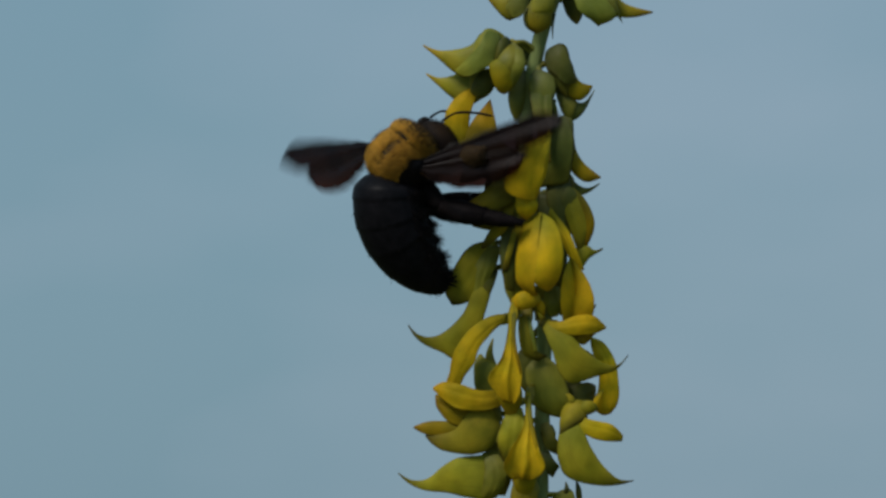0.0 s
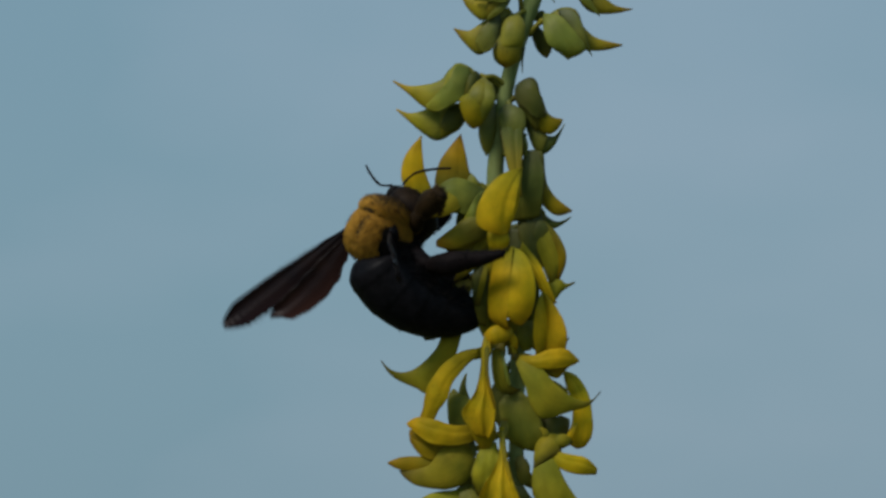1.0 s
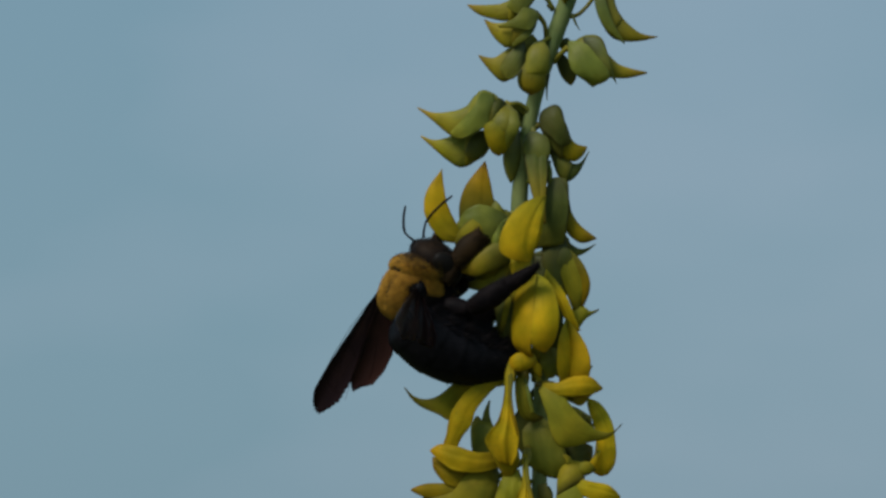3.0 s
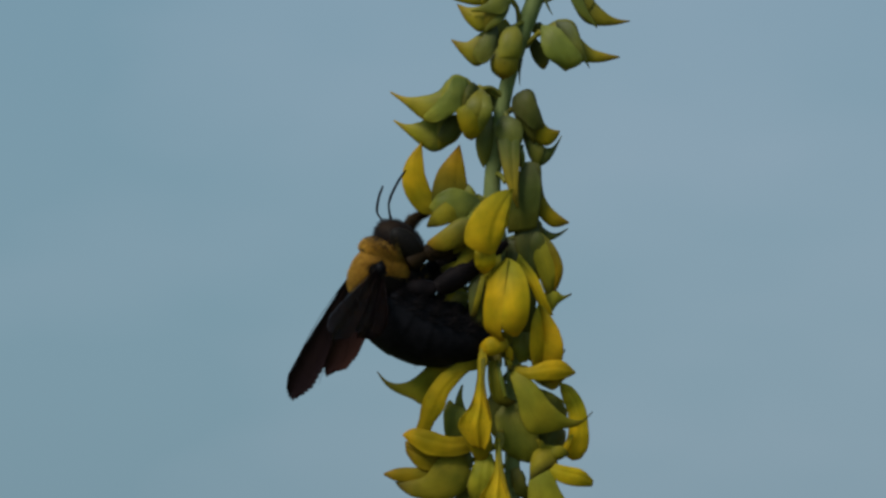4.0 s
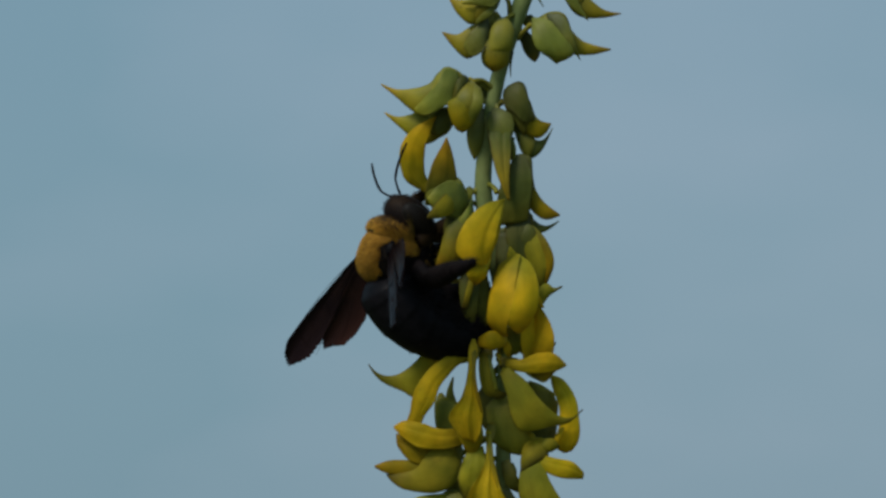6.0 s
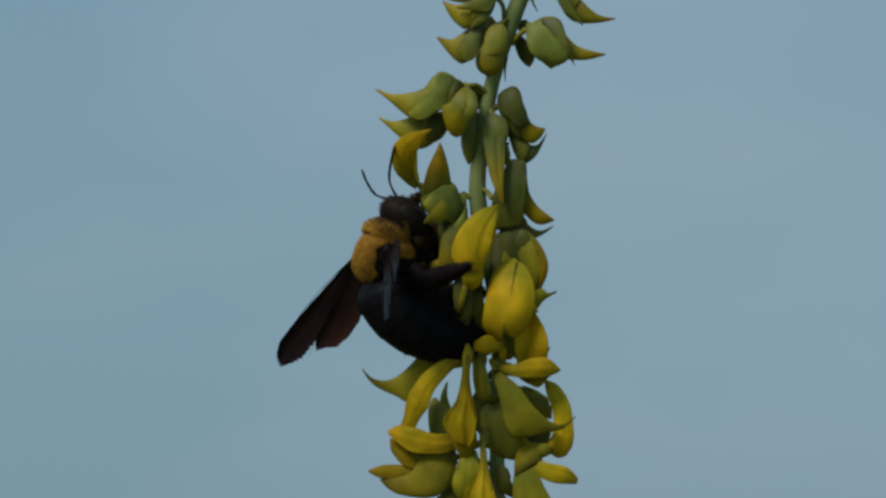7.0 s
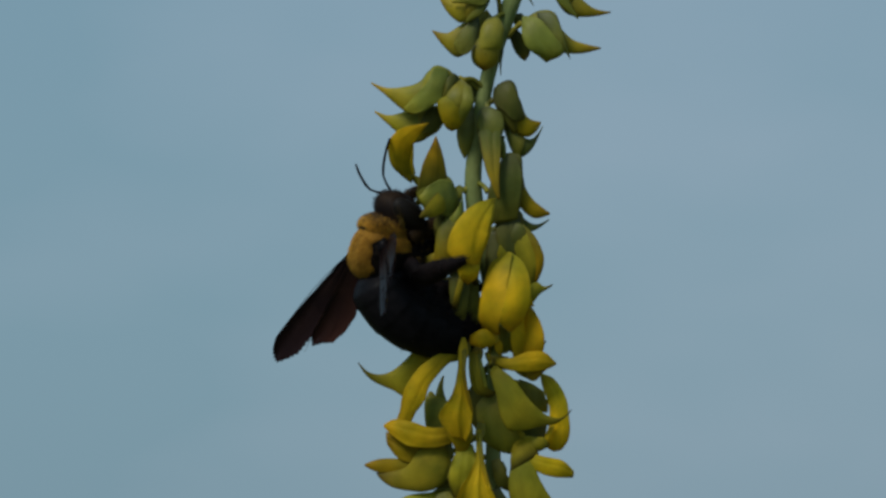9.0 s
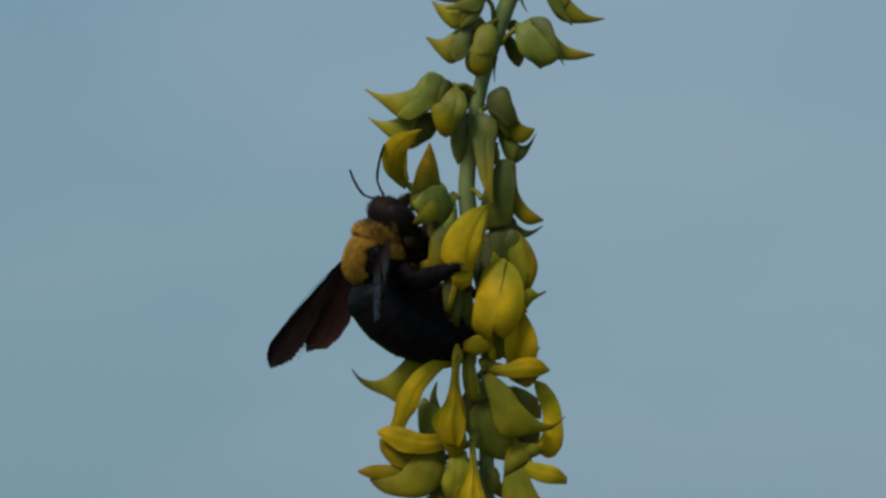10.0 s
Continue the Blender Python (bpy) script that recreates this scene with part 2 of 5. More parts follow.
def frames_along(line, roll):
    """Tangent, side and face vectors at each point of a line; roll turns the face about the line."""
    res = []
    side = None
    for i, (p, w) in enumerate(line):
        t = (line[min(i + 1, len(line) - 1)][0] - line[max(i - 1, 0)][0]).normalized()
        if side is None:
            s = t.cross(Vector((0, -1, 0)))
            if s.length < 0.2:
                s = t.cross(Vector((1, 0, 0)))
            s.normalize()
            s = Matrix.Rotation(radians(roll), 3, t) @ s
        else:
            s = (side - t * side.dot(t)).normalized()
        side = s
        res.append((t, s, s.cross(t).normalized()))
    return res


def sweep(points, widths, flat=0.7, roll=0.0, n=16, ring=14, pinch=0.0, wobble=0.03, seed=0):
    """A closed tapering body along a line: stalks, buds, keels. Returns verts, faces, uvs."""
    line = spline(points, [w * UNIT for w in widths], n)
    axes = frames_along(line, roll)
    verts, uvs, faces = [], [], []
    for i, ((p, w), (t, s, nrm)) in enumerate(zip(line, axes)):
        for j in range(ring):
            a = 2 * math.pi * j / ring
            c, q = math.cos(a), math.sin(a)
            q = math.copysign(abs(q) ** (1 + pinch), q)
            v = p + s * (c * w / 2) + nrm * (q * flat * w / 2)
            k = noise.noise(v * 900 + Vector((seed, 0, 0)))
            v = v + (s * c + nrm * q) * (k * wobble * w)
            verts.append(v)
            uvs.append((i / n, j / ring))
    for i in range(n):
        for j in range(ring):
            a, b = i * ring + j, i * ring + (j + 1) % ring
            faces.append((a, b, b + ring, a + ring))
    faces.append(tuple(range(ring))[::-1])
    faces.append(tuple(n * ring + j for j in range(ring)))
    return verts, faces, uvs


def merged(*pieces):
    verts, faces, uvs = [], [], []
    for v, f, u in pieces:
        k = len(verts)
        verts += v
        uvs += u
        faces += [tuple(i + k for i in face) for face in f]
    return verts, faces, uvs


# ---- the plant ----
plant = tagged(new("rattlepod_plant"), "tall green rattlepod stem with a crowded yellow flower spike", "plant")
plant.matrix_world = LEANING @ Matrix.Translation(FOOT)


def stem_at(y):
    """Where the stem's axis runs at a height of the plan."""
    xs = ((-260, 1092), (-60, 1030), (0, 1008), (45, 993), (100, 973), (150, 957), (200, 943), (260, 930), (350, 919), (420, 921), (500, 936), (600, 954), (700, 966), (760, 960), (850, 949), (1010, 951), (1400, 948), (3000, 946))
    for (y0, x0), (y1, x1) in zip(xs, xs[1:]):
        if y <= y1:
            return x0 + (x1 - x0) * (y - y0) / (y1 - y0)
    return 945.0


def build_stem():
    ys = [-150, -60, 45, 100, 200, 320, 420, 600, 800, 1010, 1400, 3000, 9000, 18000]
    foot_y = 441 - FOOT.z / UNIT
    ys.append(foot_y + 40)
    ws = [10, 26, 31, 30, 26, 28, 31, 27, 27, 30, 44, 55, 80, 110, 130]
    pts = [place(stem_at(y) if y < 3000 else 945, y, 0) for y in ys]
    finish("stem", *sweep(pts, ws, 1.0, n=130, ring=16, wobble=0.03), STALK, plant, "pale green ridged stem")


build_stem()
def traced(points, n):
    """An even run of n + 1 plan points along a smooth line through the given ones."""
    pts = [np.array(p, float) for p in points]
    fine = []
    for j in range(len(pts) - 1):
        p0, p1, p2, p3 = pts[max(j - 1, 0)], pts[j], pts[j + 1], pts[min(j + 2, len(pts) - 1)]
        for k in range(12):
            f = k / 12
            fine.append(0.5 * (2 * p1 + (p2 - p0) * f + (2 * p0 - 5 * p1 + 4 * p2 - p3) * f * f + (3 * p1 - p0 - 3 * p2 + p3) * f ** 3))
    fine.append(pts[-1])
    fine = np.array(fine)
    run = np.concatenate(([0], np.cumsum(np.hypot(*np.diff(fine, axis=0).T))))
    at = np.linspace(0, run[-1], n + 1)
    return np.stack([np.interp(at, run, fine[:, k]) for k in (0, 1)], axis=1)


def ribs(top, low, d, tilt, n):
    """Middle, half width and outward way at n + 1 steps from base to tip between a piece's two edges."""
    d = d if isinstance(d, (tuple, list)) else (d, d)
    a, b = traced(top, n), traced(low, n)
    knots = np.linspace(0, 1, len(d))
    deep = np.polyval(np.polyfit(knots, d, min(len(d) - 1, 3)), np.linspace(0, 1, n + 1))
    rows = [(place(*a[i], deep[i] - tilt / 2), place(*b[i], deep[i] + tilt / 2)) for i in range(n + 1)]
    mids = [(p + q) / 2 for p, q in rows]
    out = []
    for i, (p, q) in enumerate(rows):
        t = (mids[min(i + 1, n)] - mids[max(i - 1, 0)]).normalized()
        h = (p - q) / 2
        way = t.cross(h)
        if way.length < 1e-9:
            way = Vector((0, -1, 0))
        if way.y > 0:
            way = -way
        way = (way.normalized() + Vector((0, -0.6, 0))).normalized()
        out.append((mids[i], h, way - t * way.dot(t)))
    return out


def shell(top, low, d=0.0, puff=0.6, back=0.5, ridge=1.25, tilt=0.0, n=22, ring=20, lean=0.0, vein=0.03, seed=0.0):
    """A closed, swollen piece with a keeled rim: buds, keels and calyces. lean moves its crest towards the first edge."""
    verts, faces, uvs = [], [], []
    for i, (mid, h, way) in enumerate(ribs(top, low, d, tilt, n)):
        w = max(h.length, 0.5 * UNIT)
        fall = min(1.0, (i + 0.35) / 2.5, (n - i + 0.35) / 2.5)
        for j in range(ring):
            a = 2 * math.pi * j / ring
            c, q = math.cos(a), math.sin(a)
            bulge = abs(q) ** ridge * 0.82 * (puff if q > 0 else -back) * w * (0.7 + 0.3 * fall)
            c += lean * (1 - c * c) * 0.5
            rib = 1 + vein * math.sin(a * 7 + seed) + 1.3 * vein * noise.noise((i * 0.25, c * 2.0, seed))
            rim = 1 + 0.8 * vein * noise.noise((i * 0.5, seed, 3.0 * (c > 0)))
            verts.append(mid + h * (c * rim) + way * (bulge * rib))
            uvs.append((i / n, j / ring))
    for i in range(n):
        for j in range(ring):
            a, b = i * ring + j, i * ring + (j + 1) % ring
            faces.append((a, b, b + ring, a + ring))
    faces.append(tuple(range(ring))[::-1])
    faces.append(tuple(n * ring + j for j in range(ring)))
    return verts, faces, uvs


def blade(top, low, d=0.0, cup=0.3, crease=0.0, at=0.0, curl=0.12, ruffle=0.05, thick=3.0, tilt=0.0, n=24, m=16, seed=0.0):
    """A petal between two edges: a thin two-sided sheet, cupped across, creased along a line and curled at the rims."""
    rows = ribs(top, low, d, tilt, n)
    verts, faces, uvs = [], [], []
    for layer in (1, -1):
        for i, (mid, h, way) in enumerate(rows):
            w = h.length
            for j in range(m + 1):
                v = 1 - j / m * 2
                lift = 0.6 * cup * (1 - v * v) - 0.6 * crease * math.exp(-((v - at) / 0.16) ** 2)
                lift += 0.5 * ruffle * noise.noise((i * 0.3 + seed, v * 1.7, seed * 1.3)) * (0.5 + abs(v))
                lift += curl * (0.6 + 0.9 * noise.noise((i * 0.22, seed, v * 0.6))) * max(0.0, abs(v) - 0.6) ** 2 * 6
                rim = 1 + 0.035 * noise.noise((i * 0.55, v * 1.4 + seed, 4.1))
                body = thick * UNIT * 0.5 * (1 - 0.7 * abs(v) ** 3) * layer
                verts.append(mid + h * (v * rim) + way * (lift * w + body))
                uvs.append((i / n, 0.5 * j / m))
    size = (n + 1) * (m + 1)
    for i in range(n):
        for j in range(m):
            a = i * (m + 1) + j
            faces.append((a, a + 1, a + m + 2, a + m + 1))
            faces.append((a + size, a + m + 1 + size, a + m + 2 + size, a + 1 + size))
    rim = [j for j in range(m + 1)] + [i * (m + 1) + m for i in range(1, n + 1)]
    rim += [n * (m + 1) + j for j in range(m - 1, -1, -1)] + [i * (m + 1) for i in range(n - 1, 0, -1)]
    for a, b in zip(rim, rim[1:] + rim[:1]):
        faces.append((b, a, a + size, b + size))
    return verts, faces, uvs


def bloom(kind, base, stalk, cup, pieces, cover=None, neck=9):
    """A bud or flower: its stalk and cup as the part, petals and sepals as its pieces. cup: a shell's edges, depth and options."""
    root = place(*base)
    seed = base[0] * 0.37 + base[1] * 0.11
    bits = []
    if stalk:
        ends = [place(*p) for p in stalk]
        bits.append(sweep(ends + [root], [neck * 1.1] + [neck * 0.9] * (len(ends) - 1) + [neck * 1.25], 1.0, n=12, ring=10, wobble=0.05, seed=seed))
    if cup:
        top, low, opts = cup
        bits.append(shell(top, low, seed=seed, **{**opts, "puff": opts["puff"] * (0.8 if kind == "bud" else 0.5)}))
    ob = finish(kind, *merged(*bits), cover or CALYX, plant, "", origin=root)
    for k, (name, shape, mat, top, low, opts) in enumerate(pieces):
        verts, faces, uvs = shape(top, low, seed=seed + 3.1 * k + 1, **opts)
        finish(name, [v - root for v in verts], faces, uvs, mat, ob)
    return ob


# ---- buds at the top of the spike ----
def upper_buds():
    bloom("bud", (952, 2, 14), [(978, 34, 6), (968, 16, 12)],
          (((958, -14), (930, -14), (908, 4), (896, 26)), ((950, 10), (930, 36), (912, 50), (900, 54)), dict(d=(14, 24, 24), puff=0.7)), [
        ("petal", shell, BUD, ((925, -8), (908, 10), (888, 22), (860, 25), (826, 24)), ((932, 26), (916, 44), (896, 54), (866, 49), (844, 41), (826, 26)), dict(d=(18, 22, 8), puff=0.5)),
        ("sepal", blade, HUSK, ((950, -20), (925, -14), (908, 4), (897, 24)), ((954, 6), (936, 26), (918, 42), (897, 30)), dict(d=(30, 44, 40), cup=0.3)),
    ])
    bloom("bud", (946, 38, 18), [(966, 88, 6), (962, 58, 12)],
          (((942, 34), (926, 28), (914, 40), (906, 54)), ((950, 44), (946, 66), (930, 86), (908, 100)), dict(d=(18, 34, 30), puff=0.75)), [
        ("petal", shell, BUD, ((925, 32), (912, 44), (898, 54), (876, 57), (856, 50)), ((944, 60), (926, 88), (898, 101), (882, 92), (868, 76), (856, 52)), dict(d=(22, 26, 12), puff=0.5)),
        ("sepal", blade, PALE, ((946, 34), (926, 30), (908, 50), (880, 62)), ((952, 50), (936, 70), (916, 68), (884, 66)), dict(d=(34, 50, 40), cup=0.25)),
        ("sepal", blade, HUSK, ((950, 42), (936, 62), (918, 74), (904, 98)), ((950, 52), (942, 74), (926, 90), (906, 101)), dict(d=(30, 42, 34), cup=0.3)),
    ])
    bloom("bud", (938, 80, 4), [(962, 104, 0), (950, 92, 2)],
          (((936, 78), (918, 90), (906, 98), (896, 102)), ((944, 90), (932, 118), (918, 146), (902, 156)), dict(d=(6, 14, 12), puff=0.7)), [
        ("petal", shell, BUD, ((910, 96), (892, 106), (872, 118), (846, 113)), ((922, 132), (908, 152), (888, 161), (866, 142), (846, 116)), dict(d=(10, 14, 4), puff=0.45)),
        ("sepal", blade, HUSK, ((926, 88), (908, 102), (892, 120), (884, 136)), ((930, 120), (918, 146), (900, 158), (886, 144)), dict(d=(22, 30, 24), cup=0.3)),
    ])
    bloom("bud", (954, 94, 26), [(974, 84, 8), (966, 86, 18)],
          (((962, 90), (972, 108), (971, 134), (966, 148)), ((942, 92), (931, 110), (927, 134), (919, 148)), dict(d=(26, 42, 40), puff=0.8)), [
        ("petal", shell, BUD, ((966, 120), (966, 148), (960, 172), (940, 184)), ((932, 120), (916, 148), (920, 170), (938, 184)), dict(d=(38, 38, 26), puff=0.6)),
        ("sepal", blade, SEPAL, ((924, 140), (918, 156), (924, 174), (938, 184)), ((920, 140), (914, 152), (918, 172), (936, 185)), dict(d=(44, 46, 30), cup=0.2)),
    ])
    bloom("bud", (1056, -6, 10), [(1004, 46, 2), (1024, 40, 4), (1046, 16, 8)],
          (((1064, -30), (1080, -6), (1090, 30), (1100, 50)), ((1048, -26), (1050, 14), (1060, 52), (1078, 80)), dict(d=(8, 20, 22), puff=0.7)), [
        ("petal", shell, BUD, ((1082, 10), (1098, 44), (1122, 68), (1140, 77), (1162, 80)), ((1054, 34), (1070, 70), (1092, 88), (1130, 89), (1162, 82)), dict(d=(14, 18, 4), puff=0.5)),
        ("sepal", blade, HUSK, ((1062, -20), (1070, 16), (1082, 52), (1104, 92)), ((1048, -14), (1052, 30), (1068, 66), (1103, 94)), dict(d=(26, 36, 26), cup=0.3)),
    ], neck=8)
    bloom("bud", (1004, 100, 14), [(978, 126, 0), (990, 112, 8)],
          (((1010, 92), (1036, 78), (1062, 82), (1074, 108)), ((1006, 112), (1020, 128), (1044, 142), (1062, 146)), dict(d=(12, 18, 16), puff=0.7)), [
        ("petal", shell, BUD, ((1050, 84), (1072, 108), (1092, 128), (1116, 137), (1144, 143)), ((1030, 120), (1050, 148), (1080, 154), (1112, 154), (1144, 146)), dict(d=(14, 16, 2), puff=0.5)),
        ("sepal", blade, PALE, ((1006, 88), (1034, 94), (1058, 120), (1078, 152), (1050, 168)), ((1004, 96), (1004, 124), (1014, 146), (1034, 160), (1046, 170)), dict(d=(30, 48, 50, 34), cup=0.35, crease=0.06)),
        ("sepal", blade, HUSK, ((1030, 82), (1058, 84), (1074, 112), (1082, 140), (1090, 164)), ((1034, 94), (1050, 116), (1064, 138), (1078, 150), (1089, 164)), dict(d=(26, 40, 42, 26), cup=0.25)),
    ])
    bloom("bud", (992, 88, -24), [(974, 74, -8)],
          (((994, 84), (1004, 82), (1012, 92), (1006, 100)), ((986, 92), (990, 100), (998, 104), (1004, 104)), dict(d=-26, puff=0.8)), [], SEPAL)
    bloom("bud", (990, 116, -16), [(972, 104, -8)],
          (((996, 110), (1008, 124), (1020, 148), (1012, 166)), ((982, 122), (990, 146), (1000, 160), (1008, 166)), dict(d=(-16, -20, -18), puff=0.6)), [], SEPAL)
    bloom("bud", (892, 198, 10), [(940, 226, 0), (914, 206, 6)],
          (((896, 202), (872, 181), (850, 176), (836, 192)), ((888, 206), (874, 226), (846, 248), (818, 260)), dict(d=(12, 26, 24), puff=0.65)), [
        ("petal", shell, BUD, ((862, 180), (840, 184), (824, 204), (798, 213), (765, 215), (738, 205)), ((874, 222), (846, 248), (812, 263), (788, 250), (764, 229), (738, 208)), dict(d=(18, 24, 20, 6), puff=0.5)),
        ("sepal", blade, PALE, ((872, 184), (850, 180), (840, 202), (822, 222), (796, 250)), ((876, 216), (862, 236), (842, 250), (818, 261), (798, 256)), dict(d=(34, 46, 46, 34), cup=0.25)),
        # dark blade: shade on the right of the pale calyx, put in as colour
        ("sepal", blade, SEPAL, ((896, 202), (884, 190), (872, 200), (866, 222)), ((892, 208), (886, 214), (878, 228), (866, 236)), dict(d=(30, 48, 46), cup=0.3)),
    ])
    bloom("bud", (872, 262, -14), [(930, 262, -8), (900, 254, -12)],
          (((876, 252), (858, 246), (836, 248), (818, 254)), ((870, 268), (858, 290), (840, 302), (822, 310)), dict(d=(-14, -4, -6), puff=0.6)), [
        ("petal", shell, BUD, ((838, 244), (808, 250), (790, 259), (766, 263), (744, 255)), ((852, 290), (834, 306), (814, 312), (794, 302), (768, 280), (744, 258)), dict(d=(-12, -8, -18), puff=0.5)),
        ("sepal", blade, SEPAL, ((870, 250), (848, 248), (832, 262), (822, 284)), ((866, 274), (852, 290), (838, 296), (824, 292)), dict(d=(4, 12, 8), cup=0.3)),
    ])
    bloom("bud", (898, 202, 22), [(938, 216, 6), (918, 200, 14)],
          (((904, 204), (916, 222), (914, 244), (908, 258)), ((886, 200), (876, 216), (868, 234), (864, 246)), dict(d=(24, 50, 50), puff=0.75)), [
        ("petal", shell, OCHRE, ((910, 228), (908, 254), (896, 282), (882, 292)), ((872, 228), (855, 240), (859, 264), (868, 284), (880, 292)), dict(d=(46, 50, 34), puff=0.6)),
        ("sepal", blade, CALYX, ((914, 214), (918, 240), (906, 268), (892, 286)), ((900, 210), (898, 236), (892, 256), (888, 284)), dict(d=(46, 66, 60, 40), cup=0.3)),
    ])
    bloom("bud", (918, 206, -10), [(938, 224, -4)],
          (((926, 202), (934, 214), (930, 240)), ((900, 200), (900, 216), (908, 240)), dict(d=(-12, -8, -8), puff=0.7)), [], SEPAL)
    bloom("bud", (914, 238, -2), [(930, 232, -4)],
          (((918, 240), (922, 280), (916, 316), (904, 340)), ((898, 244), (889, 286), (892, 318), (902, 340)), dict(d=(0, 12, 8), puff=0.5)), [], HUSK)
    bloom("bud", (954, 236, 6), [(940, 246, 2)],
          (((956, 214), (978, 201), (992, 208), (1000, 236)), ((954, 240), (964, 262), (978, 284), (992, 298)), dict(d=(8, 20, 18), puff=0.6)), [
        ("petal", shell, OCHRE, ((988, 214), (1000, 242), (1016, 268), (1038, 275)), ((980, 270), (994, 292), (1014, 302), (1030, 292), (1038, 278)), dict(d=(12, 16, 6), puff=0.5)),
        ("sepal", blade, SEPAL, ((960, 210), (982, 203), (996, 226), (1010, 262)), ((958, 244), (976, 262), (990, 274), (1008, 270)), dict(d=(24, 36, 36, 24), cup=0.25)),
    ], SEPAL)
    bloom("bud", (968, 262, -2), [(946, 270, -6)],
          (((972, 258), (990, 270), (1000, 292), (1012, 304)), ((966, 268), (976, 300), (986, 326), (1000, 338)), dict(d=(0, 10, 8), puff=0.55)), [
        ("petal", shell, SEPAL, ((990, 276), (1004, 300), (1024, 304), (1042, 282)), ((984, 310), (998, 338), (1022, 324), (1042, 284)), dict(d=(4, 4, -4), puff=0.4)),
    ], HUSK)
    # buds that nod into view from above
    bloom("bud", (975, -20, 6), [(1018, -50, 4)],
          (((978, -24), (950, -42), (925, -54), (900, -61)), ((974, -14), (946, -22), (922, -40), (900, -59)), dict(d=6, puff=0.6)), [])
    bloom("bud", (1004, -34, 14), [(1010, -40, 6)],
          (((1012, -34), (1014, -4), (1000, 22)), ((990, -32), (984, -4), (996, 22)), dict(d=(16, 24, 20), puff=0.6)), [])


upper_buds()


# ---- open flowers ----
def left_wing_flower():
    """A narrow upright petal over the bee's head."""
    return bloom("flower", (850, 434, -4), [(920, 425, -6), (884, 428, -4)],
                 (((856, 426), (838, 426), (824, 432)), ((856, 444), (838, 446), (824, 442)), dict(d=-2, puff=0.8)), [
        ("wing_petal", blade, YELLOW, ((830, 446), (806, 448), (780, 442), (758, 416), (748, 388), (754, 354), (780, 317)), ((826, 432), (814, 424), (800, 402), (789, 376), (784, 350), (780, 320)), dict(d=(2, 8, 10, 0), cup=0.32, crease=0.05, at=-0.2, n=28)),
        ("wing_petal", blade, YELLOW, ((826, 440), (800, 434), (776, 410), (770, 380)), ((822, 430), (808, 420), (796, 404), (774, 376)), dict(d=(-8, -14, -16), cup=0.2)),
    ])


def left_banner_flower():
    """An olive-tipped petal rising out of a wide pale green calyx."""
    return bloom("flower", (896, 408, 6), [(924, 400, 0)],
                 (((900, 396), (878, 376), (850, 374), (826, 386), (812, 402)), ((898, 416), (880, 430), (846, 440), (824, 426), (812, 406)), dict(d=(8, 22, 20), puff=0.6)), [
        ("banner", blade, OCHRE, ((880, 424), (876, 388), (868, 344), (858, 301)), ((816, 424), (811, 386), (822, 346), (856, 302)), dict(d=(14, 22, 22, 10), cup=0.35, crease=0.08, at=0.35, n=26)),
        ("sepal", blade, PALE, ((896, 398), (872, 384), (846, 378), (822, 390), (808, 412)), ((898, 446), (866, 444), (836, 438), (818, 428), (808, 415)), dict(d=(28, 44, 44, 32), cup=0.3, curl=0.1)),
        ("wing_petal", blade, KEEL, ((856, 392), (832, 404), (812, 424), (804, 446)), ((868, 420), (852, 436), (830, 446), (806, 450)), dict(d=(38, 50, 50, 40), cup=0.35)),
        ("sepal", blade, PALE, ((898, 400), (886, 408), (874, 428), (862, 452)), ((894, 452), (886, 456), (876, 458), (864, 456)), dict(d=(40, 58, 58, 46), cup=0.3)),
        ("sepal", blade, CALYX, ((870, 366), (882, 376), (894, 394)), ((866, 386), (874, 396), (890, 404)), dict(d=(20, 30, 24), cup=0.3)),
    ], PALE)


def front_hood_flower():
    """A large folded yellow banner before the stem, with a small curled petal beneath; over it a spent yellow claw."""
    bloom("flower", (944, 252, 12), [(940, 236, 4)],
          (((948, 248), (970, 262), (972, 290), (962, 312)), ((934, 250), (924, 268), (926, 292), (932, 310)), dict(d=(14, 32, 30), puff=0.75)), [
        ("claw", blade, BUD, ((968, 280), (967, 330), (964, 372), (965, 412)), ((926, 280), (931, 322), (942, 366), (961, 412)), dict(d=(32, 44, 50, 50), cup=0.35, crease=0.2, at=0.2)),
        ("sepal", shell, HUSK, ((960, 282), (974, 310), (976, 330), (970, 352)), ((956, 286), (966, 312), (970, 332), (968, 352)), dict(d=(26, 28, 22), puff=0.5)),
    ], HUSK)
    return bloom("flower", (952, 350, 30), [(934, 336, 6), (942, 338, 22)], None, [
        ("banner", blade, YELLOW, ((966, 361), (959, 398), (951, 438), (939, 477)), ((964, 361), (938, 368), (912, 386), (893, 412), (884, 440), (886, 462), (906, 474), (932, 479)), dict(d=(62, 86, 92, 82), tilt=10, cup=0.3, crease=0.09, at=0.45, curl=0.08, ruffle=0.03, n=28, m=22)),
        ("banner", blade, YELLOW, ((966, 364), (962, 398), (957, 430), (940, 476)), ((960, 364), (952, 400), (944, 436), (932, 470)), dict(d=(60, 70, 74, 66), cup=0.3)),
        ("wing_petal", blade, YELLOW, ((936, 466), (942, 486), (938, 500), (924, 512)), ((904, 470), (903, 488), (908, 500), (920, 514)), dict(d=(62, 72, 66, 52), cup=0.7, curl=0.4)),
    ])


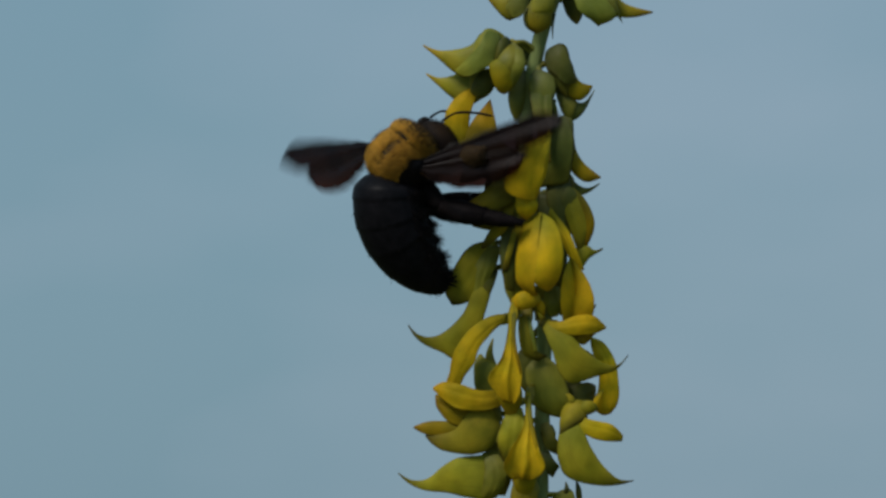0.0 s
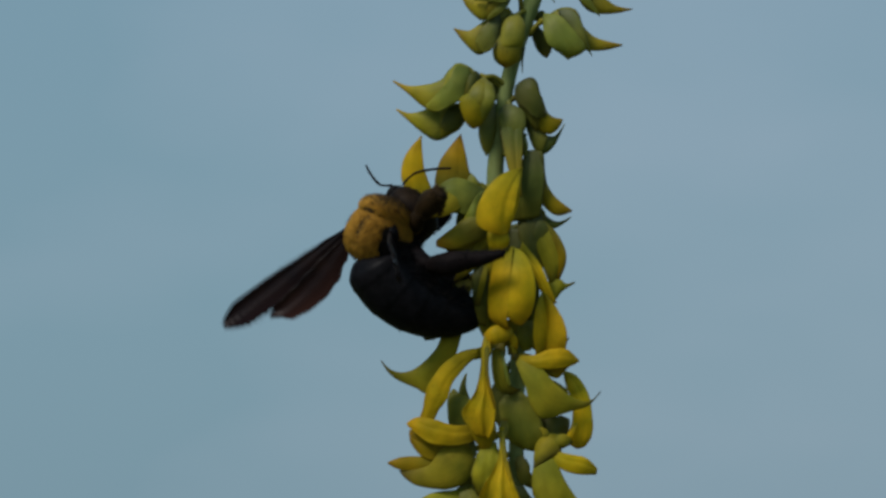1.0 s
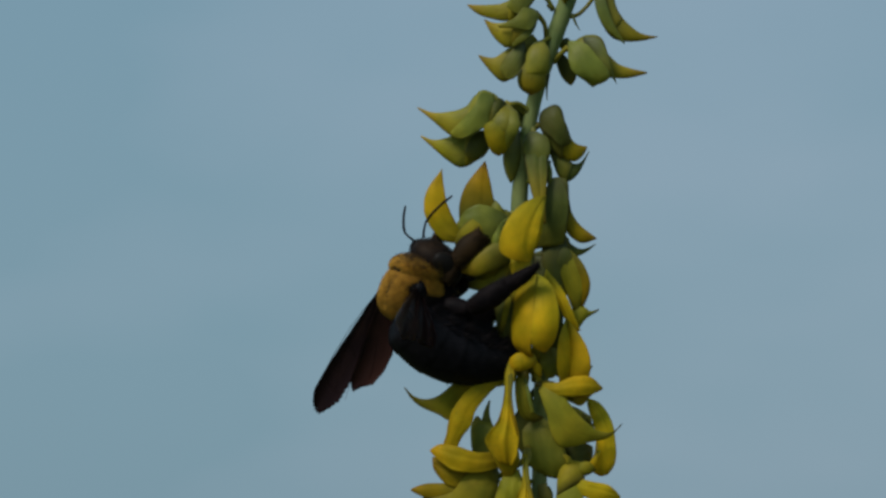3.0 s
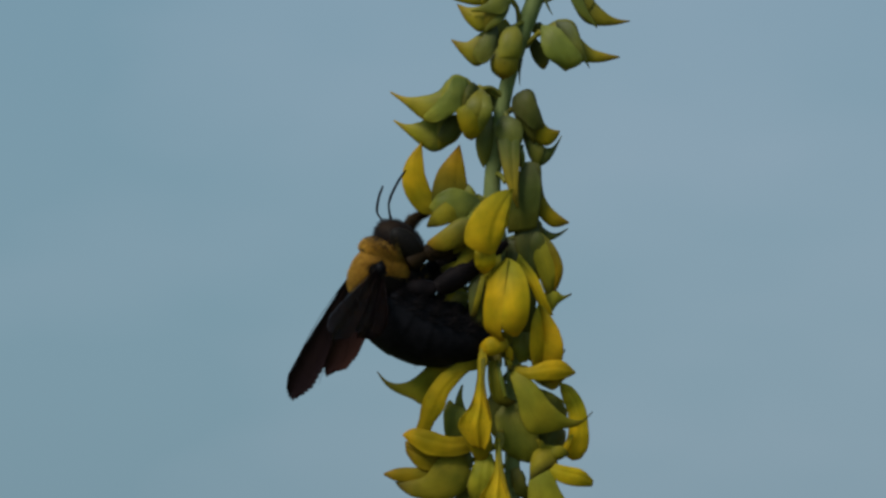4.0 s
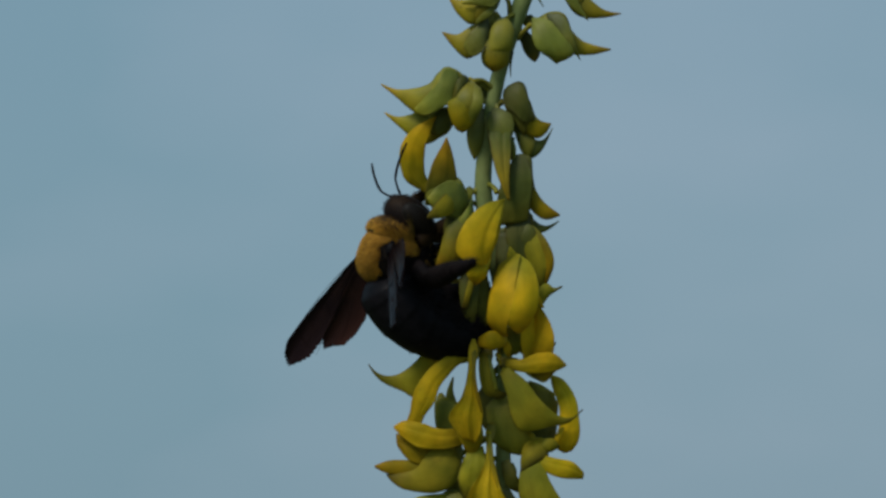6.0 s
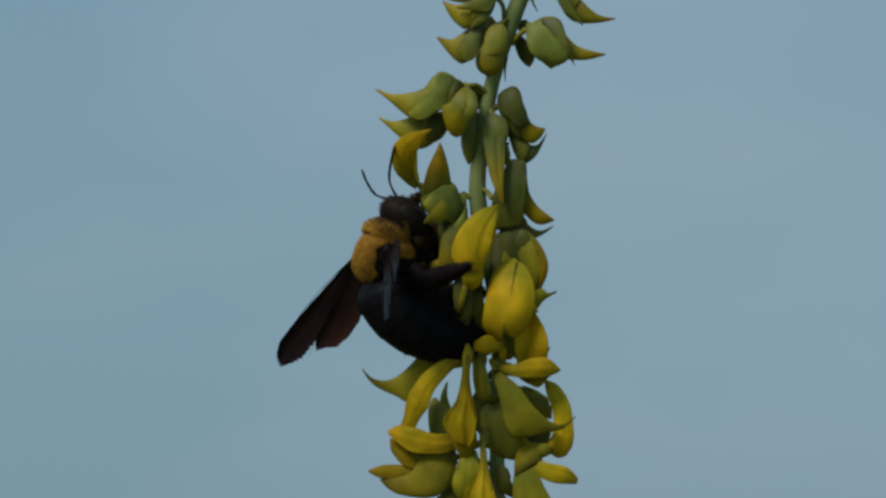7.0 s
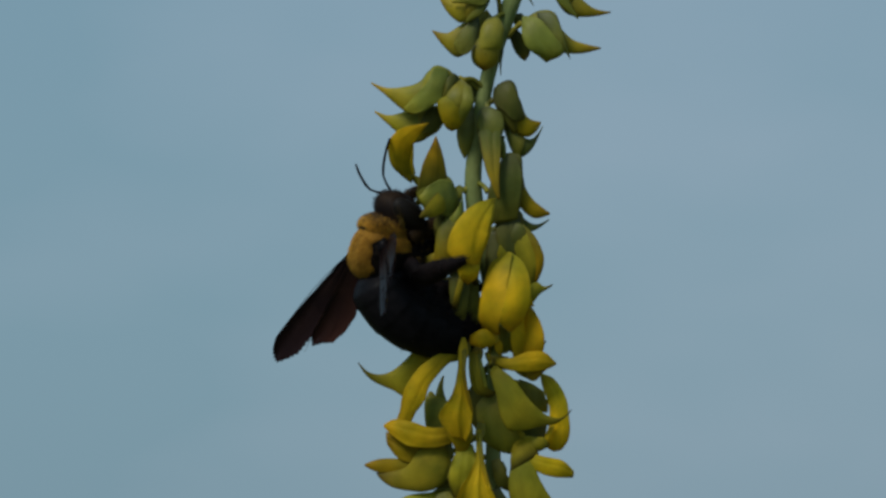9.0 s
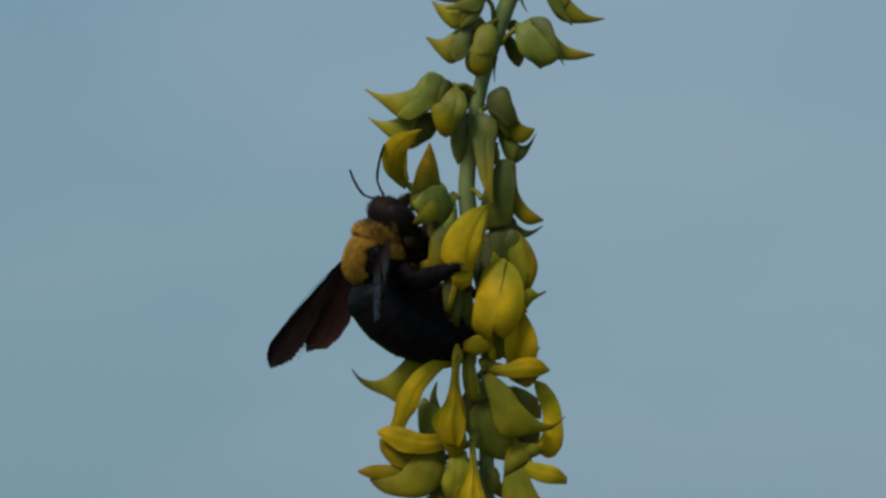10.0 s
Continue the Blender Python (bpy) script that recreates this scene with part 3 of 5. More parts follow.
def front_keel_flower():
    """A yellow keel reaching out to the bee."""
    return bloom("flower", (920, 452, 36), [(930, 436, 10)],
                 (((922, 446), (906, 450), (890, 456)), ((924, 468), (910, 476), (894, 480)), dict(d=(40, 50, 52), puff=0.7)), [
        ("keel", shell, BUD, ((906, 446), (888, 444), (864, 450), (840, 468), (814, 488)), ((908, 476), (898, 484), (868, 498), (842, 506), (814, 500)), dict(d=(52, 62, 62, 48), puff=0.55, lean=0.4)),
        ("keel", shell, KEEL, ((904, 464), (876, 484), (850, 496), (830, 500)), ((906, 480), (882, 502), (856, 512), (832, 508)), dict(d=(34, 40, 34), puff=0.5)),
        ("wing_petal", blade, KEEL, ((912, 472), (900, 502), (886, 534), (848, 566)), ((890, 476), (876, 506), (858, 532), (842, 562)), dict(d=(38, 46, 44, 34), cup=0.4, crease=0.1)),
    ])


def front_shield_flower():
    """The large ovate yellow banner with a creased middle line."""
    return bloom("flower", (938, 660, 18), [(944, 690, 4), (942, 676, 10)],
                 (((948, 660), (956, 644), (954, 630)), ((930, 660), (926, 644), (930, 630)), dict(d=(22, 36, 44), puff=0.7)), [
        ("banner", blade, YELLOW, ((948, 501), (946, 536), (942, 582), (938, 632), (944, 644)), ((946, 501), (918, 522), (907, 562), (904, 602), (909, 628), (930, 642)), dict(d=(60, 74, 80, 62), tilt=-36, cup=0.26, curl=0.04, ruffle=0.03, n=30)),
        ("banner", blade, YELLOW, ((949, 500), (970, 514), (984, 544), (988, 578), (982, 612), (968, 634)), ((947, 502), (944, 540), (939, 584), (937, 622), (958, 638)), dict(d=(66, 88, 94, 74), tilt=6, cup=0.3, curl=0.05, ruffle=0.03, n=30)),
        ("keel", shell, YELLOW, ((944, 642), (930, 638), (912, 640), (898, 652)), ((948, 656), (938, 666), (918, 672), (900, 670)), dict(d=(48, 60, 60, 46), puff=0.7)),
        ("wing_petal", blade, YELLOW, ((944, 648), (956, 662), (957, 678)), ((940, 656), (944, 672), (954, 682)), dict(d=(44, 48, 44), cup=0.3)),
    ])


def right_flowers():
    bloom("flower", (976, 336, 4), [(938, 345, 0), (956, 334, 2)],
          (((976, 330), (1002, 334), (1006, 366), (1010, 390)), ((968, 340), (966, 372), (972, 404), (986, 420)), dict(d=(8, 22, 18), puff=0.6)), [
        ("petal", shell, OCHRE, ((1002, 356), (1008, 384), (1024, 412), (1054, 436)), ((988, 384), (996, 416), (1010, 436), (1030, 446), (1054, 439)), dict(d=(10, 14, 4), puff=0.45)),
        ("sepal", blade, SEPAL, ((990, 329), (1005, 362), (1004, 402), (998, 446)), ((976, 331), (954, 370), (942, 416), (946, 456)), dict(d=(22, 30, 30, 20), cup=0.22, crease=0.06, at=-0.3)),
    ], SEPAL)
    bloom("flower", (974, 428, 0), [(936, 440, 0)],
          (((978, 420), (994, 426), (1006, 438)), ((972, 440), (990, 456), (1008, 462)), dict(d=(2, 8, 4), puff=0.6)), [
        ("keel", shell, SEPAL, ((992, 428), (1014, 450), (1032, 456), (1053, 447)), ((990, 448), (1008, 466), (1022, 469), (1038, 461), (1053, 449)), dict(d=(2, 0, -6), puff=0.4)),
    ], SEPAL)
    bloom("flower", (978, 458, 6), [(938, 470, 0)],
          (((984, 452), (1004, 456), (1014, 474)), ((974, 466), (984, 490), (996, 506)), dict(d=(10, 20, 18), puff=0.6)), [
        ("wing_petal", blade, OCHRE, ((1006, 455), (1028, 478), (1042, 508), (1042, 532), (1030, 562)), ((1002, 462), (1018, 486), (1028, 512), (1028, 538), (1022, 562)), dict(d=(12, 24, 24, 12), cup=0.3)),
        ("wing_petal", blade, KEEL, ((1004, 458), (1024, 488), (1032, 524), (1022, 568)), ((980, 462), (990, 502), (1004, 542), (1018, 576)), dict(d=(14, 22, 22, 14), cup=0.35, crease=0.1)),
        ("keel", shell, KEEL, ((1014, 556), (1032, 558), (1044, 566), (1059, 562)), ((1006, 578), (1020, 598), (1036, 580), (1058, 566)), dict(d=(12, 14, 4), puff=0.5)),
        ("claw", blade, YELLOW, ((966, 492), (996, 530), (1012, 566), (1026, 600)), ((960, 512), (984, 548), (998, 580), (1014, 602)), dict(d=(34, 46, 48, 38), cup=0.35, crease=0.16)),
        ("sepal", blade, SEPAL, ((1000, 440), (1008, 484), (1004, 530), (990, 566)), ((958, 430), (958, 476), (968, 520), (984, 560)), dict(d=(10, 18, 18, 10), cup=0.3, crease=0.1)),
    ], SEPAL)
    bloom("flower", (964, 656, 12), [(944, 664, 0)],
          (((968, 648), (982, 644), (992, 640)), ((968, 668), (982, 680), (994, 686)), dict(d=(16, 28, 30), puff=0.6)), [
        ("banner", blade, YELLOW, ((1002, 580), (1020, 600), (1038, 632), (1044, 664), (1038, 692)), ((999, 582), (1003, 612), (1006, 648), (1004, 680), (1006, 694)), dict(d=(44, 54, 56, 44), tilt=-12, cup=0.3, n=26)),
        ("banner", blade, YELLOW, ((1002, 582), (1008, 616), (1010, 652), (1008, 690)), ((997, 584), (986, 616), (983, 654), (988, 692)), dict(d=(46, 58, 58, 46), tilt=16, cup=0.32, crease=0.05)),
        ("tooth", shell, SEPAL, ((1034, 652), (1042, 664), (1047, 660)), ((1034, 674), (1042, 672), (1047, 664)), dict(d=(34, 32, 28), puff=0.4)),
    ])
    bloom("flower", (952, 696, 22), [(946, 688, 0)],
          (((952, 690), (966, 688), (980, 690)), ((952, 706), (968, 712), (984, 714)), dict(d=(26, 38, 42), puff=0.6)), [
        ("wing_petal", blade, YELLOW, ((960, 692), (986, 691), (1012, 681), (1042, 681), (1064, 700)), ((958, 704), (984, 714), (1014, 716), (1046, 712), (1064, 704)), dict(d=(42, 58, 58, 44), cup=0.38, crease=0.08, at=0.3)),
        ("wing_petal", blade, OCHRE, ((1004, 706), (1020, 708), (1038, 708), (1052, 706)), ((1000, 714), (1012, 728), (1028, 732), (1044, 714)), dict(d=(40, 44, 42, 36), cup=0.35)),
        ("keel", shell, KEEL, ((990, 712), (1008, 712), (1030, 712)), ((996, 720), (1012, 728), (1028, 726)), dict(d=(32, 34, 28), puff=0.5)),
    ])


def right_inner_flower():
    """A green calyx that closes the spike's side behind the keel."""
    bloom("flower", (1000, 738, -6), [(962, 730, -8)],
          (((1000, 730), (1022, 738), (1044, 752)), ((1000, 752), (1024, 766), (1048, 770)), dict(d=(-6, -2, -6), puff=0.5)), [
        ("sepal", blade, CALYX, ((1000, 736), (1030, 746), (1050, 768)), ((1002, 760), (1026, 784), (1050, 790)), dict(d=(-8, -2, -8), cup=0.3)),
    ])


def right_keel_flower():
    """A pale green ovate keel drawn out into a thin dark beak."""
    return bloom("flower", (956, 694, 24), [(946, 672, 6)],
                 (((962, 690), (978, 702), (990, 716)), ((952, 702), (960, 730), (968, 752)), dict(d=(28, 46, 50), puff=0.6)), [
        ("keel", shell, KEEL, ((964, 692), (998, 717), (1020, 744), (1046, 768), (1066, 778), (1084, 777), (1100, 762)), ((952, 706), (966, 746), (974, 780), (990, 804), (1014, 804), (1044, 796), (1076, 788), (1100, 765)), dict(d=(44, 56, 58, 44, 34), puff=0.3, ridge=1.6, lean=0.3, n=30)),
    ], KEEL)


def lower_right_flowers():
    bloom("flower", (1016, 846, 0), [(952, 850, -6), (984, 852, -4)],
          (((1018, 836), (1034, 832), (1046, 840)), ((1016, 856), (1034, 858), (1048, 852)), dict(d=(2, 8, 8), puff=0.6)), [
        ("wing_petal", blade, YELLOW, ((1040, 720), (1062, 730), (1082, 762), (1089, 804), (1088, 834), (1076, 854)), ((1037, 722), (1041, 744), (1052, 776), (1052, 812), (1042, 842), (1060, 858)), dict(d=(4, 16, 18, 8), cup=0.4, crease=0.1, at=0.2, n=28)),
        ("wing_petal", blade, OCHRE, ((1042, 724), (1070, 752), (1084, 800), (1076, 852)), ((1040, 730), (1056, 764), (1062, 806), (1058, 852)), dict(d=(-8, -4, -2, -8), cup=0.3)),
        ("claw", blade, YELLOW, ((1062, 812), (1054, 834), (1042, 852)), ((1054, 814), (1044, 830), (1034, 850)), dict(d=(28, 32, 28), cup=0.35)),
    ])
    bloom("flower", (992, 806, -8), [(952, 816, -6)],
          (((994, 800), (1010, 798), (1028, 802)), ((994, 816), (1010, 828), (1028, 834)), dict(d=-8, puff=0.5)), [
        ("sepal", blade, SEPAL, ((988, 812), (1008, 806), (1032, 800), (1048, 806)), ((986, 842), (1006, 856), (1026, 856), (1044, 836)), dict(d=(-4, 6, 4, -8), cup=0.3, crease=0.08)),
    ], SEPAL)
    bloom("flower", (996, 838, 10), [(952, 852, 0), (974, 846, 4)],
          (((1000, 832), (1016, 830), (1030, 836), (1034, 862)), ((992, 842), (986, 856), (984, 872), (984, 892)), dict(d=(14, 30, 34), puff=0.6)), [
        ("wing_petal", blade, YELLOW, ((1010, 856), (1044, 866), (1076, 873), (1096, 892)), ((1006, 874), (1030, 892), (1058, 902), (1094, 904)), dict(d=(26, 38, 36, 24), cup=0.35, crease=0.1, at=0.3)),
        ("keel", shell, KEEL, ((1024, 852), (1030, 892), (1054, 936), (1078, 962), (1096, 972), (1116, 972)), ((988, 862), (980, 918), (990, 958), (1014, 974), (1056, 982), (1088, 981), (1116, 974)), dict(d=(24, 38, 38, 28, 18), puff=0.3, ridge=1.6, lean=0.3, n=30)),
        ("tooth", shell, KEEL, ((1026, 832), (1042, 832), (1054, 846)), ((1018, 850), (1034, 854), (1052, 849)), dict(d=(34, 36, 28), puff=0.4)),
        ("tooth", shell, KEEL, ((1000, 836), (998, 826), (990, 818)), ((1012, 834), (1008, 824), (994, 816)), dict(d=(28, 28, 22), puff=0.4)),
    ], KEEL)
    bloom("flower", (985, 1000, 8), [(952, 1000, 0)],
          (((986, 992), (1002, 988), (1012, 1000), (1012, 1030)), ((974, 1004), (972, 1016), (976, 1028), (984, 1040)), dict(d=(10, 22, 22), puff=0.7)), [
        ("tooth", shell, SEPAL, ((1000, 996), (1002, 986), (997, 976)), ((992, 996), (994, 986), (995, 976)), dict(d=(24, 26, 22), puff=0.4)),
        ("sepal", blade, SEPAL, ((1016, 974), (1024, 990), (1026, 1014)), ((1014, 976), (1014, 996), (1016, 1014)), dict(d=(4, 8, 6), cup=0.3)),
    ])


def lower_left_flowers():
    bloom("flower", (868, 600, -10), [(944, 590, -6), (904, 592, -8)],
          (((862, 594), (846, 612), (836, 634)), ((874, 606), (866, 632), (858, 650)), dict(d=(-8, -2, -2), puff=0.5)), [
        ("keel", shell, KEEL, ((862, 604), (830, 642), (812, 680), (782, 711), (756, 722), (732, 717), (715, 700)), ((868, 610), (862, 640), (853, 674), (836, 724), (800, 760), (776, 750), (746, 737), (728, 723), (715, 703)), dict(d=(-6, 0, -2, -6), puff=0.3, ridge=1.6, lean=0.3, n=30)),
    ], SEPAL)
    bloom("flower", (896, 686, 14), [(940, 672, 4), (918, 676, 8)],
          (((898, 678), (888, 678), (878, 684)), ((900, 696), (890, 698), (880, 700)), dict(d=(18, 24, 28), puff=0.7)), [
        ("banner", blade, YELLOW, ((888, 679), (856, 685), (822, 710), (797, 746), (788, 786), (778, 812)), ((888, 694), (868, 708), (842, 740), (832, 768), (816, 790), (806, 814)), dict(d=(26, 42, 48, 48, 40), cup=0.3, crease=0.08, at=-0.3, curl=0.2, n=28)),
    ])
    bloom("flower", (856, 834, 8), [(944, 834, 0), (900, 836, 4)],
          (((878, 834), (876, 780), (868, 766), (856, 760)), ((838, 834), (832, 792), (834, 766), (846, 760)), dict(d=(10, 22, 20), puff=0.6)), [
        ("tooth", shell, CALYX, ((876, 778), (866, 750), (867, 724)), ((850, 778), (854, 748), (864, 724)), dict(d=(18, 20, 14), puff=0.35)),
        ("tooth", shell, CALYX, ((860, 782), (854, 762), (846, 752)), ((836, 786), (835, 764), (841, 752)), dict(d=(16, 14, 6), puff=0.35)),
        ("tooth", shell, CALYX, ((872, 786), (882, 778), (884, 772)), ((874, 806), (884, 790), (886, 774)), dict(d=(18, 18, 12), puff=0.35)),
    ], PALE)
    bloom("flower", (908, 664, 32), [(940, 654, 6), (924, 654, 18)],
          (((912, 664), (914, 676), (908, 692)), ((900, 664), (896, 676), (896, 692)), dict(d=(36, 48, 54), puff=0.6)), [
        ("keel", shell, OCHRE, ((908, 776), (914, 800), (918, 828), (906, 858)), ((872, 780), (868, 802), (872, 826), (890, 858)), dict(d=(52, 58, 58, 48), puff=0.6)),
        ("banner", blade, YELLOW, ((904, 656), (908, 678), (904, 722), (913, 764), (917, 788), (914, 812), (904, 838)), ((898, 656), (892, 678), (890, 716), (880, 756), (858, 788), (862, 806), (884, 832)), dict(d=(56, 68, 76, 80, 70), cup=-0.12, crease=-0.3, at=0.1, curl=0.5, n=30, m=20)),
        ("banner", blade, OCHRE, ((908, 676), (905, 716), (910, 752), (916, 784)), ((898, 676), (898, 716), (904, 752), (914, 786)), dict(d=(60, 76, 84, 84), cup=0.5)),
    ])
    bloom("flower", (926, 670, 20), [(942, 660, 6)],
          (((934, 668), (936, 684), (932, 700)), ((920, 668), (914, 684), (914, 700)), dict(d=(22, 32, 34), puff=0.6)), [
        ("wing_petal", blade, KEEL, ((928, 680), (934, 712), (942, 742), (962, 752)), ((910, 684), (911, 722), (920, 752), (944, 762)), dict(d=(34, 44, 44, 34), cup=0.4, crease=0.08, curl=0.3)),
        ("wing_petal", blade, PALE, ((930, 684), (938, 714), (944, 744)), ((926, 686), (931, 716), (938, 746)), dict(d=(40, 48, 46), cup=0.3)),
    ])
    bloom("flower", (878, 828, 14), [(948, 840, 0), (912, 830, 8)],
          (((882, 818), (866, 814), (850, 818)), ((884, 840), (866, 848), (850, 848)), dict(d=(18, 28, 30), puff=0.6)), [
        ("wing_petal", blade, YELLOW, ((886, 812), (846, 815), (808, 804), (780, 800), (761, 810)), ((890, 840), (850, 850), (808, 848), (782, 834), (761, 814)), dict(d=(34, 50, 50, 36), cup=0.36, crease=0.08, at=0.3, curl=0.2)),
        ("wing_petal", blade, OCHRE, ((850, 836), (812, 830), (784, 824), (765, 824)), ((856, 872), (812, 878), (786, 870), (767, 846)), dict(d=(22, 28, 28, 20), cup=0.35, crease=0.1)),
    ])
    bloom("flower", (874, 856, 4), [(950, 872, 0), (910, 860, 2)],
          (((880, 844), (858, 838), (838, 846)), ((884, 868), (866, 894), (848, 912)), dict(d=(8, 24, 26), puff=0.6)), [
        ("wing_petal", blade, OCHRE, ((846, 874), (812, 873), (784, 870), (752, 871), (727, 880)), ((846, 892), (812, 898), (786, 894), (752, 895), (727, 884)), dict(d=(18, 26, 24, 14), cup=0.35)),
        ("keel", shell, KEEL, ((862, 840), (836, 844), (816, 862), (800, 884), (774, 893), (747, 895)), ((884, 884), (866, 914), (836, 928), (804, 927), (776, 921), (758, 910), (747, 897)), dict(d=(26, 38, 38, 30, 18), puff=0.3, ridge=1.6, lean=-0.2, n=28)),
    ])
    bloom("flower", (892, 934, 4), [(950, 940, 0), (918, 932, 2)],
          (((894, 922), (870, 922), (848, 926)), ((898, 948), (884, 976), (866, 996)), dict(d=(6, 18, 18), puff=0.6)), [
        ("keel", shell, KEEL, ((870, 926), (840, 930), (806, 934), (778, 950), (752, 972), (724, 975), (699, 962)), ((880, 996), (852, 1008), (820, 1004), (786, 997), (746, 993), (718, 981), (699, 964)), dict(d=(18, 28, 28, 18, 6), puff=0.3, ridge=1.6, lean=0.2, n=30)),
        ("sepal", blade, CALYX, ((876, 928), (892, 950), (890, 978), (874, 1004)), ((852, 934), (852, 962), (848, 990), (838, 1008)), dict(d=(30, 36, 34, 22), cup=0.35, crease=0.08)),
    ])
    bloom("flower", (908, 842, 24), [(948, 834, 6), (926, 834, 14)],
          (((914, 842), (922, 860), (922, 880)), ((898, 842), (888, 856), (886, 874)), dict(d=(28, 44, 48), puff=0.6)), [
        ("wing_petal", blade, KEEL, ((918, 846), (924, 880), (918, 914), (896, 942)), ((892, 852), (880, 876), (874, 904), (884, 938)), dict(d=(44, 58, 58, 46), cup=0.35, crease=0.08, curl=0.25)),
        # pale sliver: bright highlight along the petal's rim, laid on in colour
        ("wing_petal", blade, PALE, ((894, 862), (884, 882), (876, 902)), ((888, 864), (878, 882), (872, 904)), dict(d=(50, 56, 54), cup=0.3)),
    ])
    bloom("flower", (934, 808, 30), [(948, 796, 8)],
          (((938, 808), (940, 820), (936, 834)), ((926, 808), (922, 820), (922, 834)), dict(d=(34, 46, 54), puff=0.6)), [
        ("banner", blade, YELLOW, ((932, 818), (935, 866), (946, 914), (959, 944), (950, 962), (932, 969)), ((922, 818), (922, 866), (910, 896), (894, 922), (886, 948), (904, 968)), dict(d=(60, 76, 86, 92, 82), cup=-0.12, crease=-0.32, at=0.05, curl=0.5, n=30, m=20)),
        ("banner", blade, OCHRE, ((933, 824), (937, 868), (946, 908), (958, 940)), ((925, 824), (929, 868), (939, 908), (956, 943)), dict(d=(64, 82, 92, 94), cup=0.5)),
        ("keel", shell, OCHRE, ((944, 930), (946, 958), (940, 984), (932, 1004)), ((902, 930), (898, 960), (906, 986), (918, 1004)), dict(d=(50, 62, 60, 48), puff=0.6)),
    ])
    bloom("flower", (936, 972, 24), [(950, 966, 6)],
          (((944, 972), (950, 988), (946, 1004)), ((920, 972), (908, 988), (906, 1004)), dict(d=(28, 42, 44), puff=0.6)), [
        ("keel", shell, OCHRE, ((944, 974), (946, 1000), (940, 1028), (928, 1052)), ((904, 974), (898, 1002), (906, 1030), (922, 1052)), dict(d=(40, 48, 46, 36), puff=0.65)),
    ])


def inner_leaves():
    """Dark calyces and withered flowers close round the stem."""
    bloom("flower", (934, 722, -10), [(948, 704, -4)],
          (((942, 720), (952, 740), (954, 760)), ((926, 722), (916, 742), (914, 762)), dict(d=(-10, -14, -14), puff=0.5)), [
        ("sepal", blade, SEPAL, ((938, 722), (962, 752), (966, 796), (946, 836)), ((930, 724), (908, 756), (910, 798), (938, 836)), dict(d=(-10, -8, -10, -16), cup=0.3, crease=0.08)),
    ], SEPAL)
    bloom("flower", (952, 764, 4), [(950, 752, 2)],
          (((958, 764), (966, 780), (968, 796)), ((940, 764), (930, 780), (928, 800)), dict(d=(8, 20, 22), puff=0.6)), [
        ("sepal", blade, CALYX, ((956, 752), (980, 772), (998, 804), (1000, 834), (988, 862)), ((946, 754), (924, 776), (926, 808), (936, 838), (966, 858)), dict(d=(14, 24, 22, 10), cup=0.3, crease=0.1)),
    ], SEPAL)
    bloom("flower", (966, 876, 6), [(952, 868, 4)],
          (((972, 876), (978, 890), (976, 904)), ((958, 876), (956, 892), (960, 906)), dict(d=(10, 22, 22), puff=0.6)), [
        ("sepal", blade, CALYX, ((966, 870), (974, 890), (984, 910), (988, 926)), ((950, 874), (954, 898), (962, 918), (984, 930)), dict(d=(20, 26, 22, 10), cup=0.3)),
        ("sepal", blade, SEPAL, ((966, 922), (976, 938), (984, 948), (978, 958)), ((950, 926), (956, 942), (962, 958), (972, 968)), dict(d=(20, 26, 24, 14), cup=0.3)),
    ], SEPAL)
    bloom("flower", (888, 892, -12), [(950, 890, -6)],
          (((900, 884), (906, 920), (900, 964)), ((872, 888), (862, 924), (866, 964)), dict(d=(-10, -2, -6), puff=0.4)), [
        ("sepal", blade, CALYX, ((908, 886), (908, 930), (902, 968), (890, 1002)), ((866, 890), (852, 930), (850, 970), (862, 1000)), dict(d=(-4, 4, 0, -8), cup=0.3, crease=0.1)),
    ], SEPAL)
    bloom("flower", (866, 556, -16), [(930, 560, -8), (896, 552, -12)],
          (((862, 548), (842, 560), (830, 580)), ((872, 566), (858, 590), (848, 610)), dict(d=(-14, -8, -8), puff=0.5)), [
        ("banner", blade, KEEL, ((862, 550), (822, 562), (792, 606), (780, 640), (792, 664)), ((880, 566), (862, 604), (842, 640), (820, 660), (795, 666)), dict(d=(-12, -4, -4, -14), cup=0.3, crease=0.08)),
        ("sepal", blade, CALYX, ((878, 562), (872, 592), (860, 616), (850, 648)), ((846, 560), (830, 602), (826, 640), (836, 676)), dict(d=(-8, 0, -2, -8), cup=0.3, crease=0.1)),
    ], SEPAL)
    bloom("flower", (908, 520, 14), [(930, 500, 4)],
          (((914, 520), (912, 540), (906, 556)), ((894, 520), (880, 540), (878, 558)), dict(d=(20, 32, 34), puff=0.6)), [
        ("sepal", blade, SEPAL, ((916, 514), (912, 556), (908, 600), (902, 640)), ((890, 514), (876, 552), (878, 596), (888, 636)), dict(d=(30, 42, 42, 28), cup=0.35, crease=0.08)),
        ("wing_petal", blade, KEEL, ((906, 534), (900, 566), (890, 604)), ((898, 530), (888, 566), (880, 602)), dict(d=(44, 54, 44), cup=0.35)),
        ("claw", blade, KEEL, ((934, 494), (932, 522), (922, 552)), ((906, 496), (902, 526), (900, 556)), dict(d=(36, 46, 40), cup=0.3)),
    ], SEPAL)
